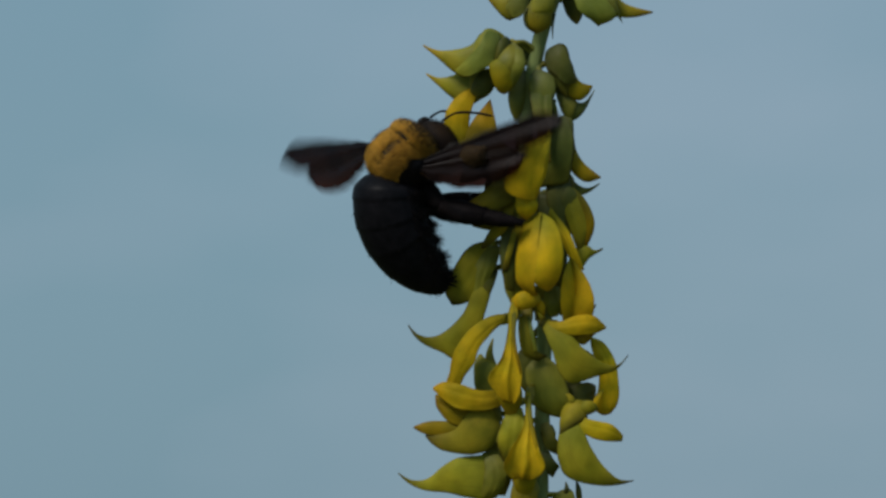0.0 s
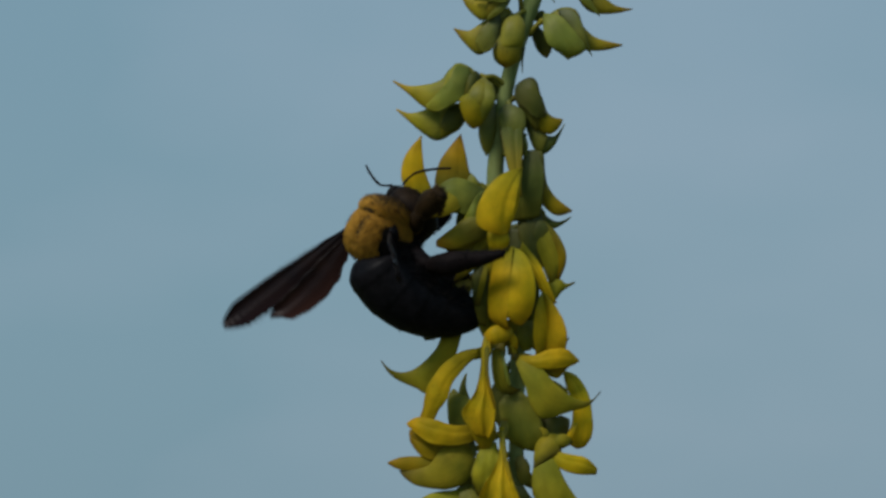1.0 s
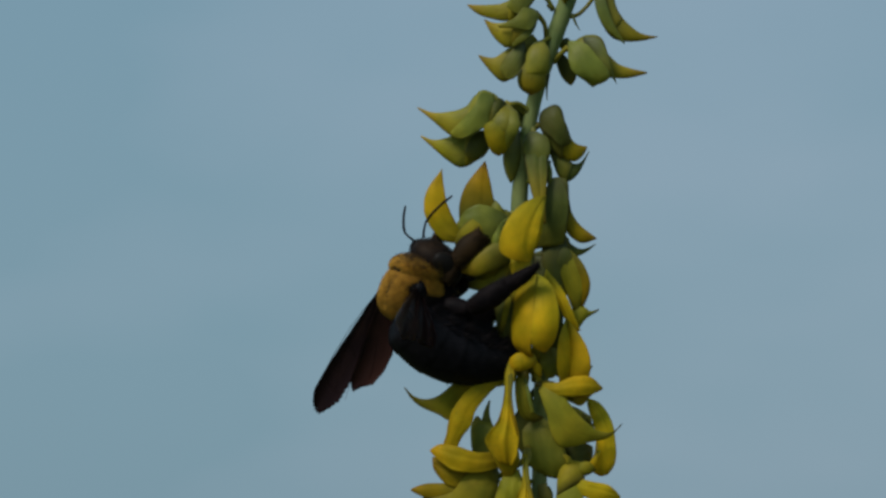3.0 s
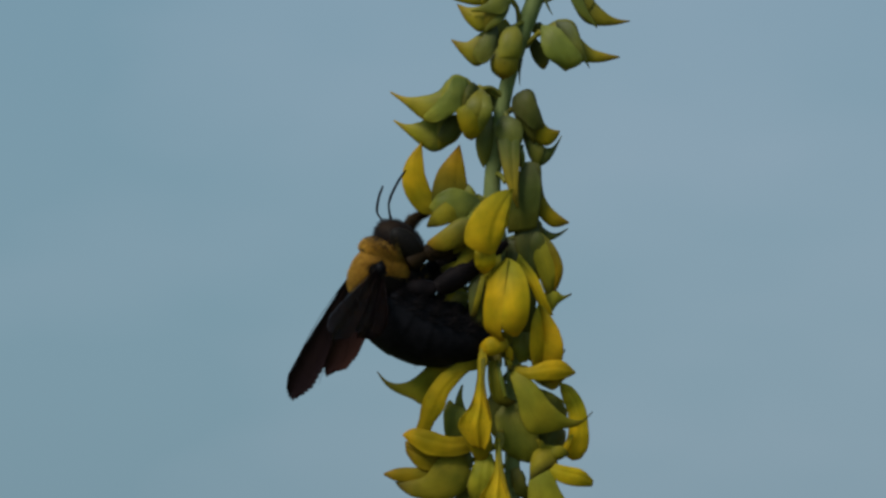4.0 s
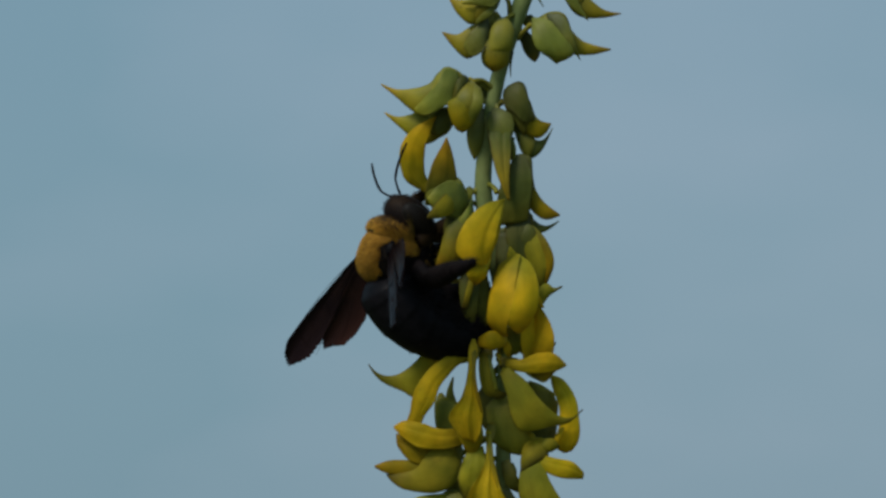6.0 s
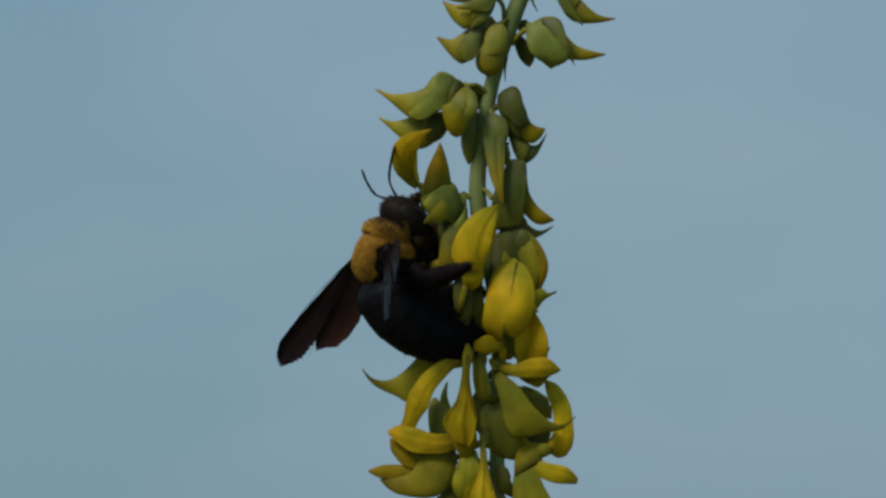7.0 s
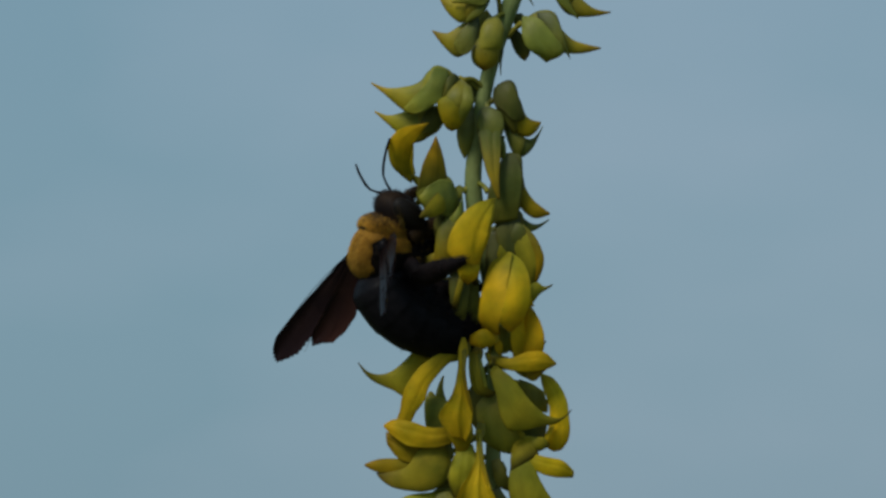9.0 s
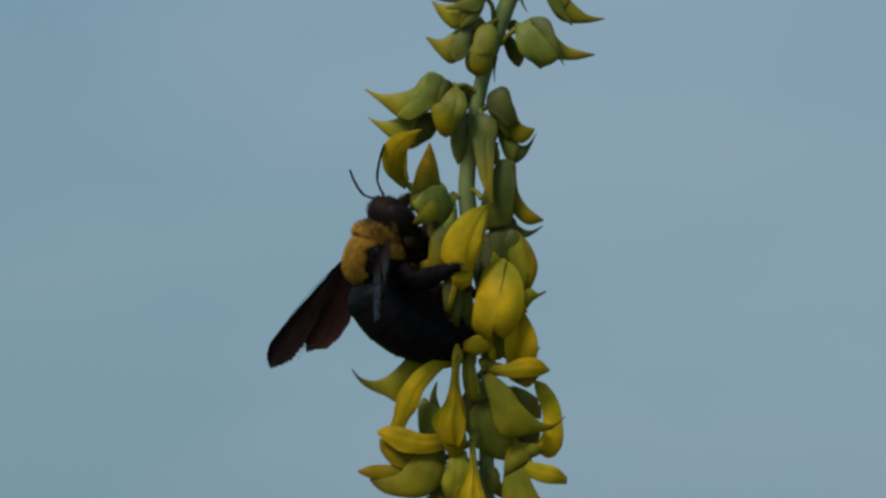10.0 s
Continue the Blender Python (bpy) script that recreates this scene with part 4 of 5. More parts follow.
    bloom("flower", (970, 470, 8), [(934, 500, 0)],
          (((984, 470), (986, 516), (978, 556)), ((954, 470), (946, 516), (952, 556)), dict(d=(12, 20, 16), puff=0.4)), [
        ("sepal", blade, SEPAL, ((986, 470), (996, 540), (994, 610), (984, 672)), ((944, 466), (940, 540), (950, 612), (962, 668)), dict(d=(12, 22, 22, 8), cup=0.3, crease=0.12)),
        ("sepal", blade, CALYX, ((984, 632), (990, 656), (980, 682)), ((956, 634), (954, 660), (966, 684)), dict(d=(24, 34, 26), cup=0.4, crease=0.1)),
    ], SEPAL)
    bloom("flower", (916, 536, 0), [(934, 520, 0)],
          (((922, 536), (922, 560), (918, 580)), ((906, 536), (898, 560), (898, 580)), dict(d=(4, 12, 12), puff=0.6)), [
        ("wing_petal", blade, CALYX, ((926, 542), (930, 586), (928, 630), (916, 672)), ((908, 542), (888, 586), (884, 630), (900, 668)), dict(d=(6, 16, 16, 6), cup=0.35, crease=0.1)),
    ], SEPAL)
    bloom("flower", (900, 398, 6), [(926, 380, 2)],
          (((904, 394), (894, 412), (886, 428)), ((894, 386), (874, 400), (866, 418)), dict(d=(10, 18, 20), puff=0.6)), [
        ("sepal", blade, HUSK, ((900, 400), (892, 436), (884, 474), (868, 512)), ((884, 392), (856, 428), (848, 468), (858, 506)), dict(d=(12, 22, 22, 12), cup=0.35, crease=0.08)),
    ])
    bloom("flower", (908, 476, 22), [(930, 462, 6)],
          (((910, 470), (890, 482), (876, 492)), ((914, 486), (894, 506), (880, 514)), dict(d=(26, 36, 36), puff=0.6)), [
        ("keel", shell, KEEL, ((902, 486), (872, 498), (850, 506), (826, 516)), ((908, 506), (882, 528), (856, 532), (828, 526)), dict(d=(28, 36, 34, 24), puff=0.5)),
    ])


WING_FLOWER, TIPPED_FLOWER = left_wing_flower(), left_banner_flower()
HOOD_FLOWER, REACHING_FLOWER = front_hood_flower(), front_keel_flower()
SHIELD_FLOWER, BEAKED_FLOWER = front_shield_flower(), right_keel_flower()
right_flowers()
right_inner_flower()
lower_right_flowers()
lower_left_flowers()
inner_leaves()


def filaments():
    """Dry bracts, hair-thin, on the stem."""
    for x, y, tx, ty in ((970, 148, 967, 194), (1012, 40, 1025, 70), (972, 300, 970, 345), (992, 585, 1004, 600), (978, 34, 966, 24)):
        finish("bract", *sweep([place(x, y, 12), place((x + tx) / 2 - 2, (y + ty) / 2, 16), place(tx, ty, 14)], [5, 4, 1.2], 0.6, n=8, ring=6), SEPAL, plant, "thin dry bract")


filaments()


# ---- the bee: x to its right, y ahead, z to its back; origin in the middle of its thorax ----
def ellipsoid(centre, radii, n=28, m=18, warp=None):
    cx, cy, cz = centre
    verts, faces, uvs = [], [], []
    for i in range(m + 1):
        th = math.pi * i / m
        for j in range(n):
            a = 2 * math.pi * j / n
            p = Vector((math.sin(th) * math.cos(a), math.cos(th), math.sin(th) * math.sin(a)))
            if warp:
                p = warp(p)
            verts.append(Vector((cx + p.x * radii[0], cy + p.y * radii[1], cz + p.z * radii[2])) * UNIT)
            uvs.append((i / m, j / n))
    for i in range(m):
        for j in range(n):
            a, b = i * n + j, i * n + (j + 1) % n
            faces.append((a, a + n, b + n, b))
    return verts, faces, uvs


def hairs(seeds, length, width, sag=0.35):
    """Tapering hairs; seeds: root, outward normal."""
    verts, faces = [], []
    rng = random.Random(5)
    for p, nrm in seeds:
        lean = Vector((rng.uniform(-1, 1), rng.uniform(-1.0, 0.6), rng.uniform(-1, 1)))
        way = (nrm + lean * sag).normalized()
        side = way.cross(Vector((0.3, 0.5, 0.8))).normalized()
        other = way.cross(side)
        w, l = width * UNIT, length * UNIT * rng.uniform(0.6, 1.25)
        end = p + (way + nrm * -0.12 + lean * 0.15).normalized() * l
        k = len(verts)
        verts += [p - side * w, p + side * w * 0.5 + other * w * 0.8, p + side * w * 0.5 - other * w * 0.8, end]
        faces += [(k, k + 1, k + 3), (k + 1, k + 2, k + 3), (k + 2, k, k + 3)]
    return verts, faces, None


bee = tagged(new("carpenter_bee"), "large black carpenter bee with golden furry thorax clinging to the flowers", "bee")


def squared(v):
    """A point of the unit ball pushed out to the thorax's blunter, boxier shape."""
    q = Vector([math.copysign(abs(c) ** 0.86, c) for c in v])
    return Vector((q.x, q.y, q.z * (1 - 0.12 * q.y)))


def bee_thorax():
    """Gold fur over back, collar and the sides before the wings; bare black skin round the wing roots, a dark line down the back."""
    ob = finish("thorax", *ellipsoid((0, -2, 0), (54, 50, 48), warp=squared), SKIN, bee, "golden furry thorax")
    rng = random.Random(3)
    gold, black = [], []
    while len(gold) < 17000:
        v = Vector((rng.gauss(0, 1), rng.gauss(0, 1), rng.gauss(0, 1))).normalized()
        q = squared(v)
        p = Vector((q.x * 54, -2 + q.y * 50, q.z * 48)) * UNIT
        nrm = Vector((v.x / 53, v.y / 50, v.z / 47)).normalized()
        rag = noise.noise(v * 3)
        bald = abs(v.x) > 0.35 and ((v.z - 0.36) / 0.32) ** 2 + ((v.y - 0.02) / 0.46) ** 2 < 1 + 0.5 * rag
        step = min(1.0, max(0.0, (v.y - 0.02) / 0.2))
        below = v.z < 0.36 - 1.06 * step * step * (3 - 2 * step) + 0.15 * rag
        if below or bald:
            if len(black) < 3000:
                black.append((p, nrm))
            continue
        if 0.60 < v.y + 0.06 * noise.noise(v * 4) < 0.80 and v.z > 0.15 and abs(v.x) < 0.36 and rng.random() < 0.8:
            continue
        if abs(v.x + 0.04 * rag) < 0.11 and -0.6 < v.y < 0.5 and v.z > 0 and rng.random() < 0.8:
            continue
        gold.append((p, nrm))
    tagged(finish("fur", *hairs(gold, 8, 0.85), GOLD_HAIR, ob, "dense golden hair"), kind="stuff")
    tagged(finish("fur", *hairs(black, 11, 0.8), BLACK_HAIR, ob, "black hair on the sides and underside"), kind="stuff")
    # the black underside with the leg sockets
    belly = finish("breast", *ellipsoid((0, -4, -44), (44, 50, 42)), LIMB, ob, "black hairy breast")
    rough, dust = [], []
    while len(rough) < 2600:
        v = Vector((rng.gauss(0, 1), rng.gauss(0, 1), rng.gauss(0, 1))).normalized()
        if v.z < 0.5:
            rough.append((Vector((v.x * 44, -4 + v.y * 50, -44 + v.z * 42)) * UNIT, v))
    while len(dust) < 420:
        v = Vector((rng.gauss(0, 1), rng.gauss(0, 1), rng.gauss(0, 1))).normalized()
        if v.x > 0.3 and noise.noise(v * 4.5 + Vector((2, 0, 1))) > 0.3:
            dust.append((Vector((v.x * 45, -4 + v.y * 51, -44 + v.z * 43)) * UNIT, v))
    tagged(finish("fur", *hairs(rough, 10, 0.8), BLACK_HAIR, belly, "black hair"), kind="stuff")
    tagged(finish("fur", *hairs(dust, 8, 0.9), POLLEN_HAIR, belly, "clumps of pollen-yellow hair"), kind="stuff")
    # the furry collar behind the head
    collar = finish("collar", *ellipsoid((0, 39, 5), (47, 24, 41)), SKIN, ob)
    ruff, worn = [], []
    while len(ruff) < 3600:
        v = Vector((rng.gauss(0, 1), rng.gauss(0, 1), rng.gauss(0, 1))).normalized()
        if v.z > -0.75 + 0.2 * noise.noise(v * 3) and v.y > -0.25 and (abs(v.x) > 0.36 + 0.15 * noise.noise(v * 5) or v.y > -0.05 or v.z < 0):
            root = (Vector((v.x * 47, 39 + v.y * 24, 5 + v.z * 41)) * UNIT, v)
            (worn if rng.random() < 1.3 * v.y - 0.15 + 0.3 * noise.noise(v * 3.5) else ruff).append(root)
    tagged(finish("fur", *hairs(ruff, 8, 0.8), GOLD_HAIR, collar, "golden hair"), kind="stuff")
    tagged(finish("fur", *hairs(worn, 9, 0.8), BROWN_HAIR, collar, "brown hair next to the head"), kind="stuff")
    # wing shoulder plates
    for sx in (-1, 1):
        finish("shoulder_plate", *ellipsoid((sx * 45, 10, 18), (12, 15, 11), 16, 10), CHITIN, ob)
    return ob


def bee_head():
    pivot = Vector((0, 44, -6)) * UNIT
    def warp(p):
        return Vector((p.x * (1 - 0.15 * p.z), p.y, p.z))
    verts, faces, uvs = ellipsoid((0, 72, -36), (50, 36, 52), warp=warp)
    ob = finish("head", verts, faces, uvs, FACE, bee, "black head dusted with pollen", origin=pivot)

    def sub(name, data, mat, label=""):
        return finish(name, [v - pivot for v in data[0]], data[1], data[2], mat, ob, label)
    for sx in (-1, 1):
        sub("eye", ellipsoid((sx * 42, 76, -34), (13, 21, 36), 18, 12), EYE_MAT, "dark oval compound eye")
        jaw = [Vector((sx * 24, 84, -74)), Vector((sx * 20, 94, -90)), Vector((sx * 6, 98, -100))]
        sub("jaw", sweep([p * UNIT for p in jaw], [16, 13, 4], 0.7, n=8, ring=8), CHITIN)
    tongue = [Vector((0, 80, -76)), Vector((0, 88, -98)), Vector((0, 90, -116))]
    sub("tongue", sweep([p * UNIT for p in tongue], [14, 10, 4], 0.7, n=10, ring=8), LIMB)
    rng = random.Random(8)
    roots = []
    for _ in range(900):
        v = Vector((rng.gauss(0, 1), rng.gauss(0, 1), rng.gauss(0, 1))).normalized()
        if abs(v.x) > 0.75 or v.y < -0.5:
            continue
        roots.append((Vector((v.x * 50, 72 + v.y * 36, -36 + v.z * 52)) * UNIT - pivot, v))
    tagged(sub("fur", (lambda h: ([v + pivot for v in h[0]], h[1], h[2]))(hairs(roots, 5, 0.7)), BLACK_HAIR, "short dark hair"), kind="stuff")
    # pollen caught in the hair in a streak down the cheek
    dust = []
    while len(dust) < 420:
        v = Vector((rng.gauss(0, 1), rng.gauss(0, 1), rng.gauss(0, 1))).normalized()
        if abs(v.y - 0.94 * v.z + 0.47) < 0.09 and v.x > 0.3 and -0.45 < v.z < 0.5 and noise.noise(v * 5) > -0.2:
            dust.append((Vector((v.x * 50, 72 + v.y * 36, -36 + v.z * 52)) * UNIT - pivot, v))
    tagged(sub("fur", (lambda h: ([v + pivot for v in h[0]], h[1], h[2]))(hairs(dust, 9, 0.9)), POLLEN_HAIR, "pollen-yellow hair"), kind="stuff")
    return ob


def bee_antenna():
    """A feeler laid along x: a short shaft, an elbow and a long whip of small joints."""
    a = [Vector((0, 0, 0)), Vector((11, 6, 0)), Vector((25, 11, 0))]
    b = [Vector((25, 11, 0)), Vector((42, 10, 0)), Vector((66, 5, 0)), Vector((90, -3, 0))]
    return finish("antenna", *merged(
        sweep([p * UNIT for p in a], [5, 4, 4], 1.0, n=8, ring=8),
        sweep([p * UNIT for p in b], [4.2, 4.8, 4.8, 3.6], 1.0, n=22, ring=8, wobble=0.12)), LIMB, bee, "thin elbowed black antenna")


def bee_abdomen():
    """Six shining plates along an axis that bends to the belly side, fringed with black hair."""
    pivot = Vector((0, -36, 4)) * UNIT
    n, ring = 72, 40
    bend = radians(74)
    length = 252.0
    verts, faces, uvs, roots, tufts = [], [], [], [], []
    rng = random.Random(11)
    for i in range(n + 1):
        f = i / n
        ang = bend * f
        # arc in the plane of back and belly
        rad = length / bend
        cy, cz = -36 - rad * math.sin(ang), 4 - rad * (1 - math.cos(ang))
        up = Vector((0, -math.sin(ang), math.cos(ang)))
        back = Vector((0, -math.cos(ang), -math.sin(ang)))
        prof = math.sin(math.pi * (0.20 + 0.78 * f) ** 0.80) ** 0.60
        step = (f * 6) % 1.0
        prof *= 1 + 0.03 * step ** 2 - 0.015
        if f > 0.985:
            prof *= 0.7
        prof *= 0.45 + 0.55 * min(1.0, f / 0.09) ** 0.5
        for j in range(ring):
            a = 2 * math.pi * j / ring
            x, z = math.cos(a) * 64 * prof, math.sin(a) * (62 if math.sin(a) > 0 else 66) * prof
            p = Vector((x, cy, cz)) + up * z
            verts.append(p * UNIT)
            uvs.append((f, j / ring))
            if rng.random() < (0.95 if math.sin(a) < -0.3 else 0.03) and f > 0.05:
                a += rng.uniform(-0.08, 0.08)
                x, z = math.cos(a) * 64 * prof, math.sin(a) * (62 if math.sin(a) > 0 else 66) * prof
                p = Vector((x, cy, cz)) + up * z
                nrm = (Vector((math.cos(a), 0, 0)) + up * math.sin(a) + back * 0.7).normalized()
                roots += [(p * UNIT, nrm)] * (1 if math.sin(a) > 0.05 else 2)
                if step > 0.55 and math.sin(a) < 0.1:
                    tufts += [(p * UNIT, nrm)] * 2
    for i in range(n):
        for j in range(ring):
            a, b = i * ring + j, i * ring + (j + 1) % ring
            faces.append((a, a + ring, b + ring, b))
    faces.append(tuple(range(ring)))
    faces.append(tuple(n * ring + j for j in range(ring))[::-1])
    ob = finish("abdomen", verts, faces, uvs, CHITIN, bee, "shining black banded abdomen", origin=pivot)
    h = hairs(roots, 11, 0.8, 0.25)
    tagged(finish("fur", [v - pivot for v in h[0]], h[1], h[2], BLACK_HAIR, ob, "short black fringe"), kind="stuff")
    h = hairs(tufts, 21, 1.1, 0.2)
    tagged(finish("fur", [v - pivot for v in h[0]], h[1], h[2], BLACK_HAIR, ob, "longer black tufts along the belly"), kind="stuff")
    return ob


def wing_blade(length, lead, trail, ragged, seed):
    """A thin blade in its own plane: x along the span, y towards the leading edge. lead, trail: edge heights at even steps."""
    n, m = 84, 12
    rng = random.Random(seed)
    verts, faces, uvs = [], [], []
    def edge(table, f):
        s = f * (len(table) - 1)
        j = min(int(s), len(table) - 2)
        k = s - j
        k = k * k * (3 - 2 * k)
        return table[j] * (1 - k) + table[j + 1] * k
    nick = [rng.uniform(0, 1) for _ in range(n + 1)]
    for layer in (1, -1):
        for i in range(n + 1):
            f = i / n
            hi, lo = edge(lead, f), edge(trail, f)
            lo += ragged * (0.35 * nick[i] ** 2 + 0.5 * (i % 4) / 3) * max(0.0, (f - 0.5) / 0.5)
            for j in range(m + 1):
                v = j / m
                y = lo + (hi - lo) * v
                x = f * length - ragged * (0.5 * nick[(j * 5 + seed) % n] + 0.9 * (j % 2)) * f ** 40 - 16 * f ** 8 * (2 * v - 1) ** 2
                z = 2.2 * math.sin(v * 9 + f * 2) * (0.3 + f) + (0.55 + 1.6 * v ** 6 * (1 - f)) * layer
                verts.append(Vector((x, y, z)) * UNIT)
                uvs.append((f * 6, v * 3))
    size = (n + 1) * (m + 1)
    for i in range(n):
        for j in range(m):
            a = i * (m + 1) + j
            faces.append((a, a + m + 1, a + m + 2, a + 1))
            faces.append((a + size, a + 1 + size, a + m + 2 + size, a + m + 1 + size))
    rim = [j for j in range(m + 1)] + [i * (m + 1) + m for i in range(1, n + 1)]
    rim += [n * (m + 1) + j for j in range(m - 1, -1, -1)] + [i * (m + 1) for i in range(n - 1, 0, -1)]
    for a, b in zip(rim, rim[1:] + rim[:1]):
        faces.append((a, b, b + size, a + size))
    return verts, faces, uvs


def bee_wing(flip, seed):
    """Fore wing with its hind wing and veins; flip mirrors the leading edge."""
    def turned(data):
        if flip:
            return [Vector((v.x, v.y, -v.z)) for v in data[0]], [f[::-1] for f in data[1]], data[2]
        return data
    fore = wing_blade(280, [6, 9, 12, 15, 17, 17, 8], [-4, -13, -22, -30, -34, -34, -24], 7, seed)
    ob = finish("wing", *turned(fore), WING, bee, "smoky brown wing with a worn edge")
    hind = wing_blade(204, [-2, -8, -12, -18, -24, -28, -34], [-10, -44, -64, -74, -76, -72, -54], 5, seed + 1)
    hind = ([v + Vector((-2, 0, -2.5)) * UNIT for v in hind[0]], hind[1], hind[2])
    finish("hind_wing", *turned(hind), HIND_WING, ob)
    for pts in (((0, 4), (90, 15), (170, 17), (220, 13)), ((0, 0), (80, 4), (150, 2), (215, -16)), ((20, -2), (90, -14), (160, -28), (225, -40)),
                ((120, 4), (132, -10), (140, -20)), ((165, 16), (178, 0), (184, -18)), ((200, 14), (215, -4), (222, -26)),
                ((10, -14), (70, -32), (130, -52), (165, -60)), ((10, -18), (60, -52), (100, -74))):
        finish("vein", *turned(sweep([Vector((x, y, 2)) * UNIT for x, y in pts], [2.4] + [1.2] * (len(pts) - 2) + [0.7], 0.9, n=12, ring=6)), WING, ob)
    return ob


def bee_leg(lengths, thick, shag, seed, skin=LIMB, coat=BLACK_HAIR, bends=(19, -17, -20), paddle=1.05):
    """A leg laid along x: thigh, shin and foot at the given slopes (degrees), hairy. paddle: the shin's breadth."""
    a, b, c = lengths
    knee, ankle, toe = np.cumsum([[l * math.cos(radians(k)), 0, l * math.sin(radians(k))] for l, k in zip((a, b, c), bends)], axis=0)
    knee, ankle, toe = Vector(knee), Vector(ankle), Vector(toe)
    rng = random.Random(seed)

    def limb(p, q, w0, w1, w2):
        mid = (p + q) / 2 + Vector((0, 0, 2))
        return sweep([p * UNIT, mid * UNIT, q * UNIT], [w0, w1, w2], 0.8, n=10, ring=10)

    def shagged(p, q, w0, w1, count):
        roots = []
        for _ in range(count):
            f, an = rng.uniform(0.05, 1), rng.uniform(0, 6.283)
            nrm = Vector((0.35, math.cos(an), math.sin(an))).normalized()
            roots.append(((p + (q - p) * f + Vector((0, math.cos(an), math.sin(an))) * (w0 + (w1 - w0) * f) * 0.4) * UNIT, nrm))
        return hairs(roots, 9, 0.5, 0.3)
    ob = finish("leg", *limb(Vector((0, 0, 0)), knee, thick * 0.8, thick, thick * 0.7), skin, bee, "dark hairy leg")
    finish("shin", *limb(knee, ankle, thick * 0.7, thick * paddle, thick * 0.8 * min(1.0, paddle)), skin, ob)
    finish("foot", *limb(ankle, toe, thick * 0.75, thick * 0.6, thick * 0.22), skin, ob)
    for p, q, w0, w1, k in ((knee, ankle, 0.75, 0.8, shag), (ankle, toe, 0.7, 0.2, shag // 2)):
        h = shagged(p, q, thick * w0, thick * w1, k)
        tagged(finish("fur", h[0], h[1], None, coat, ob), kind="stuff")
    return ob


THORAX, HEAD, ABDOMEN = bee_thorax(), bee_head(), bee_abdomen()
ANTENNA_NEAR, ANTENNA_FAR = bee_antenna(), bee_antenna()
WING_FAR, WING_NEAR = bee_wing(False, 21), bee_wing(True, 33)
LEG_FORE_NEAR, LEG_FORE_FAR = bee_leg((34, 76, 44), 33, 2200, 1, DUSTY, BROWN_HAIR, (16, 6, -146), 1.35), bee_leg((34, 50, 40), 22, 1200, 2, DUSTY, BROWN_HAIR, (40, 5, -30))
LEG_MID_NEAR, LEG_MID_FAR = bee_leg((56, 84, 70), 40, 1500, 3), bee_leg((40, 56, 46), 38, 1300, 4)
LEG_HIND_NEAR, LEG_HIND_FAR = bee_leg((46, 66, 56), 33, 1500, 5), bee_leg((46, 66, 56), 33, 1500, 6)


# ---- what moves ----
def bee_turn(lean, facing, pitch=0.0):
    """The bee's axes in the spike's space: lean of its length over the horizontal, facing of its back from the front round to the left."""
    a, s = radians(lean), radians(facing)
    ahead = Vector((math.cos(a) * math.cos(radians(pitch)), math.sin(radians(pitch)), math.sin(a) * math.cos(radians(pitch))))
    left = Vector((-math.sin(a), 0, math.cos(a)))
    back = Vector((0, -1, 0)) * math.cos(s) + left * math.sin(s)
    back = (back - ahead * back.dot(ahead)).normalized()
    right = ahead.cross(back)
    return Matrix((right, ahead, back)).transposed().to_4x4()


# seconds, x, y, depth of the thorax; lean, facing; way of the abdomen's base in the plan, facing of its back (degrees)
BEE = (
    (0.0, 701, 409, 40, 50, 36, -96, 66), (0.5, 660, 435, 32, 62, 56, -77, 76), (1.0, 713, 478, 34, 68, 46, -64, 72),
    (1.5, 728, 512, 40, 74, 42, -56, 70), (2.0, 727, 527, 40, 77, 46, -54, 72), (2.5, 730, 535, 40, 75, 50, -54, 74),
    (4.0, 721, 531, 26, 73, 74, -54, 84), (4.5, 718, 530, 20, 70, 78, -54, 86), (5.0, 730, 520, 20, 71, 76, -58, 86), (5.5, 746, 513, 20, 76, 70, -66, 82),
    (7.0, 756, 503, 20, 76, 68, -66, 80), (8.5, 756, 505, 20, 77, 68, -66, 80), (10.0, 757, 505, 20, 77, 68, -66, 80),
)
FRAME = LEANING @ Matrix.Translation(FOOT)


def bee_rows():
    return [(t, FRAME @ Matrix.Translation(place(x, y, d)) @ bee_turn(lean, facing)) for t, x, y, d, lean, facing, *rest in BEE]


def turn_at(t):
    for r0, r1 in zip(BEE, BEE[1:]):
        if t <= r1[0]:
            f = (t - r0[0]) / (r1[0] - r0[0])
            f = f * f * (3 - 2 * f)
            return bee_turn(r0[4] * (1 - f) + r1[4] * f, r0[5] * (1 - f) + r1[5] * f)
    return bee_turn(BEE[-1][4], BEE[-1][5])


def aimed(t, root, angle, depth, roll):
    """A part's pose on the bee: its x axis points at an angle in the plan (degrees, from right, upwards) and out of it, rolled about itself."""
    a, e = radians(angle), radians(depth)
    way = Vector((math.cos(a) * math.cos(e), -math.sin(e), math.sin(a) * math.cos(e)))
    flat = Vector((-math.sin(a), 0, math.cos(a)))
    y = (flat - way * flat.dot(way)).normalized()
    z = way.cross(y)
    m = Matrix((way, y, z)).transposed() @ Matrix.Rotation(radians(roll), 3, "X")
    local = turn_at(t).to_3x3().inverted() @ m
    return Matrix.Translation(Vector(root) * UNIT) @ local.to_4x4()


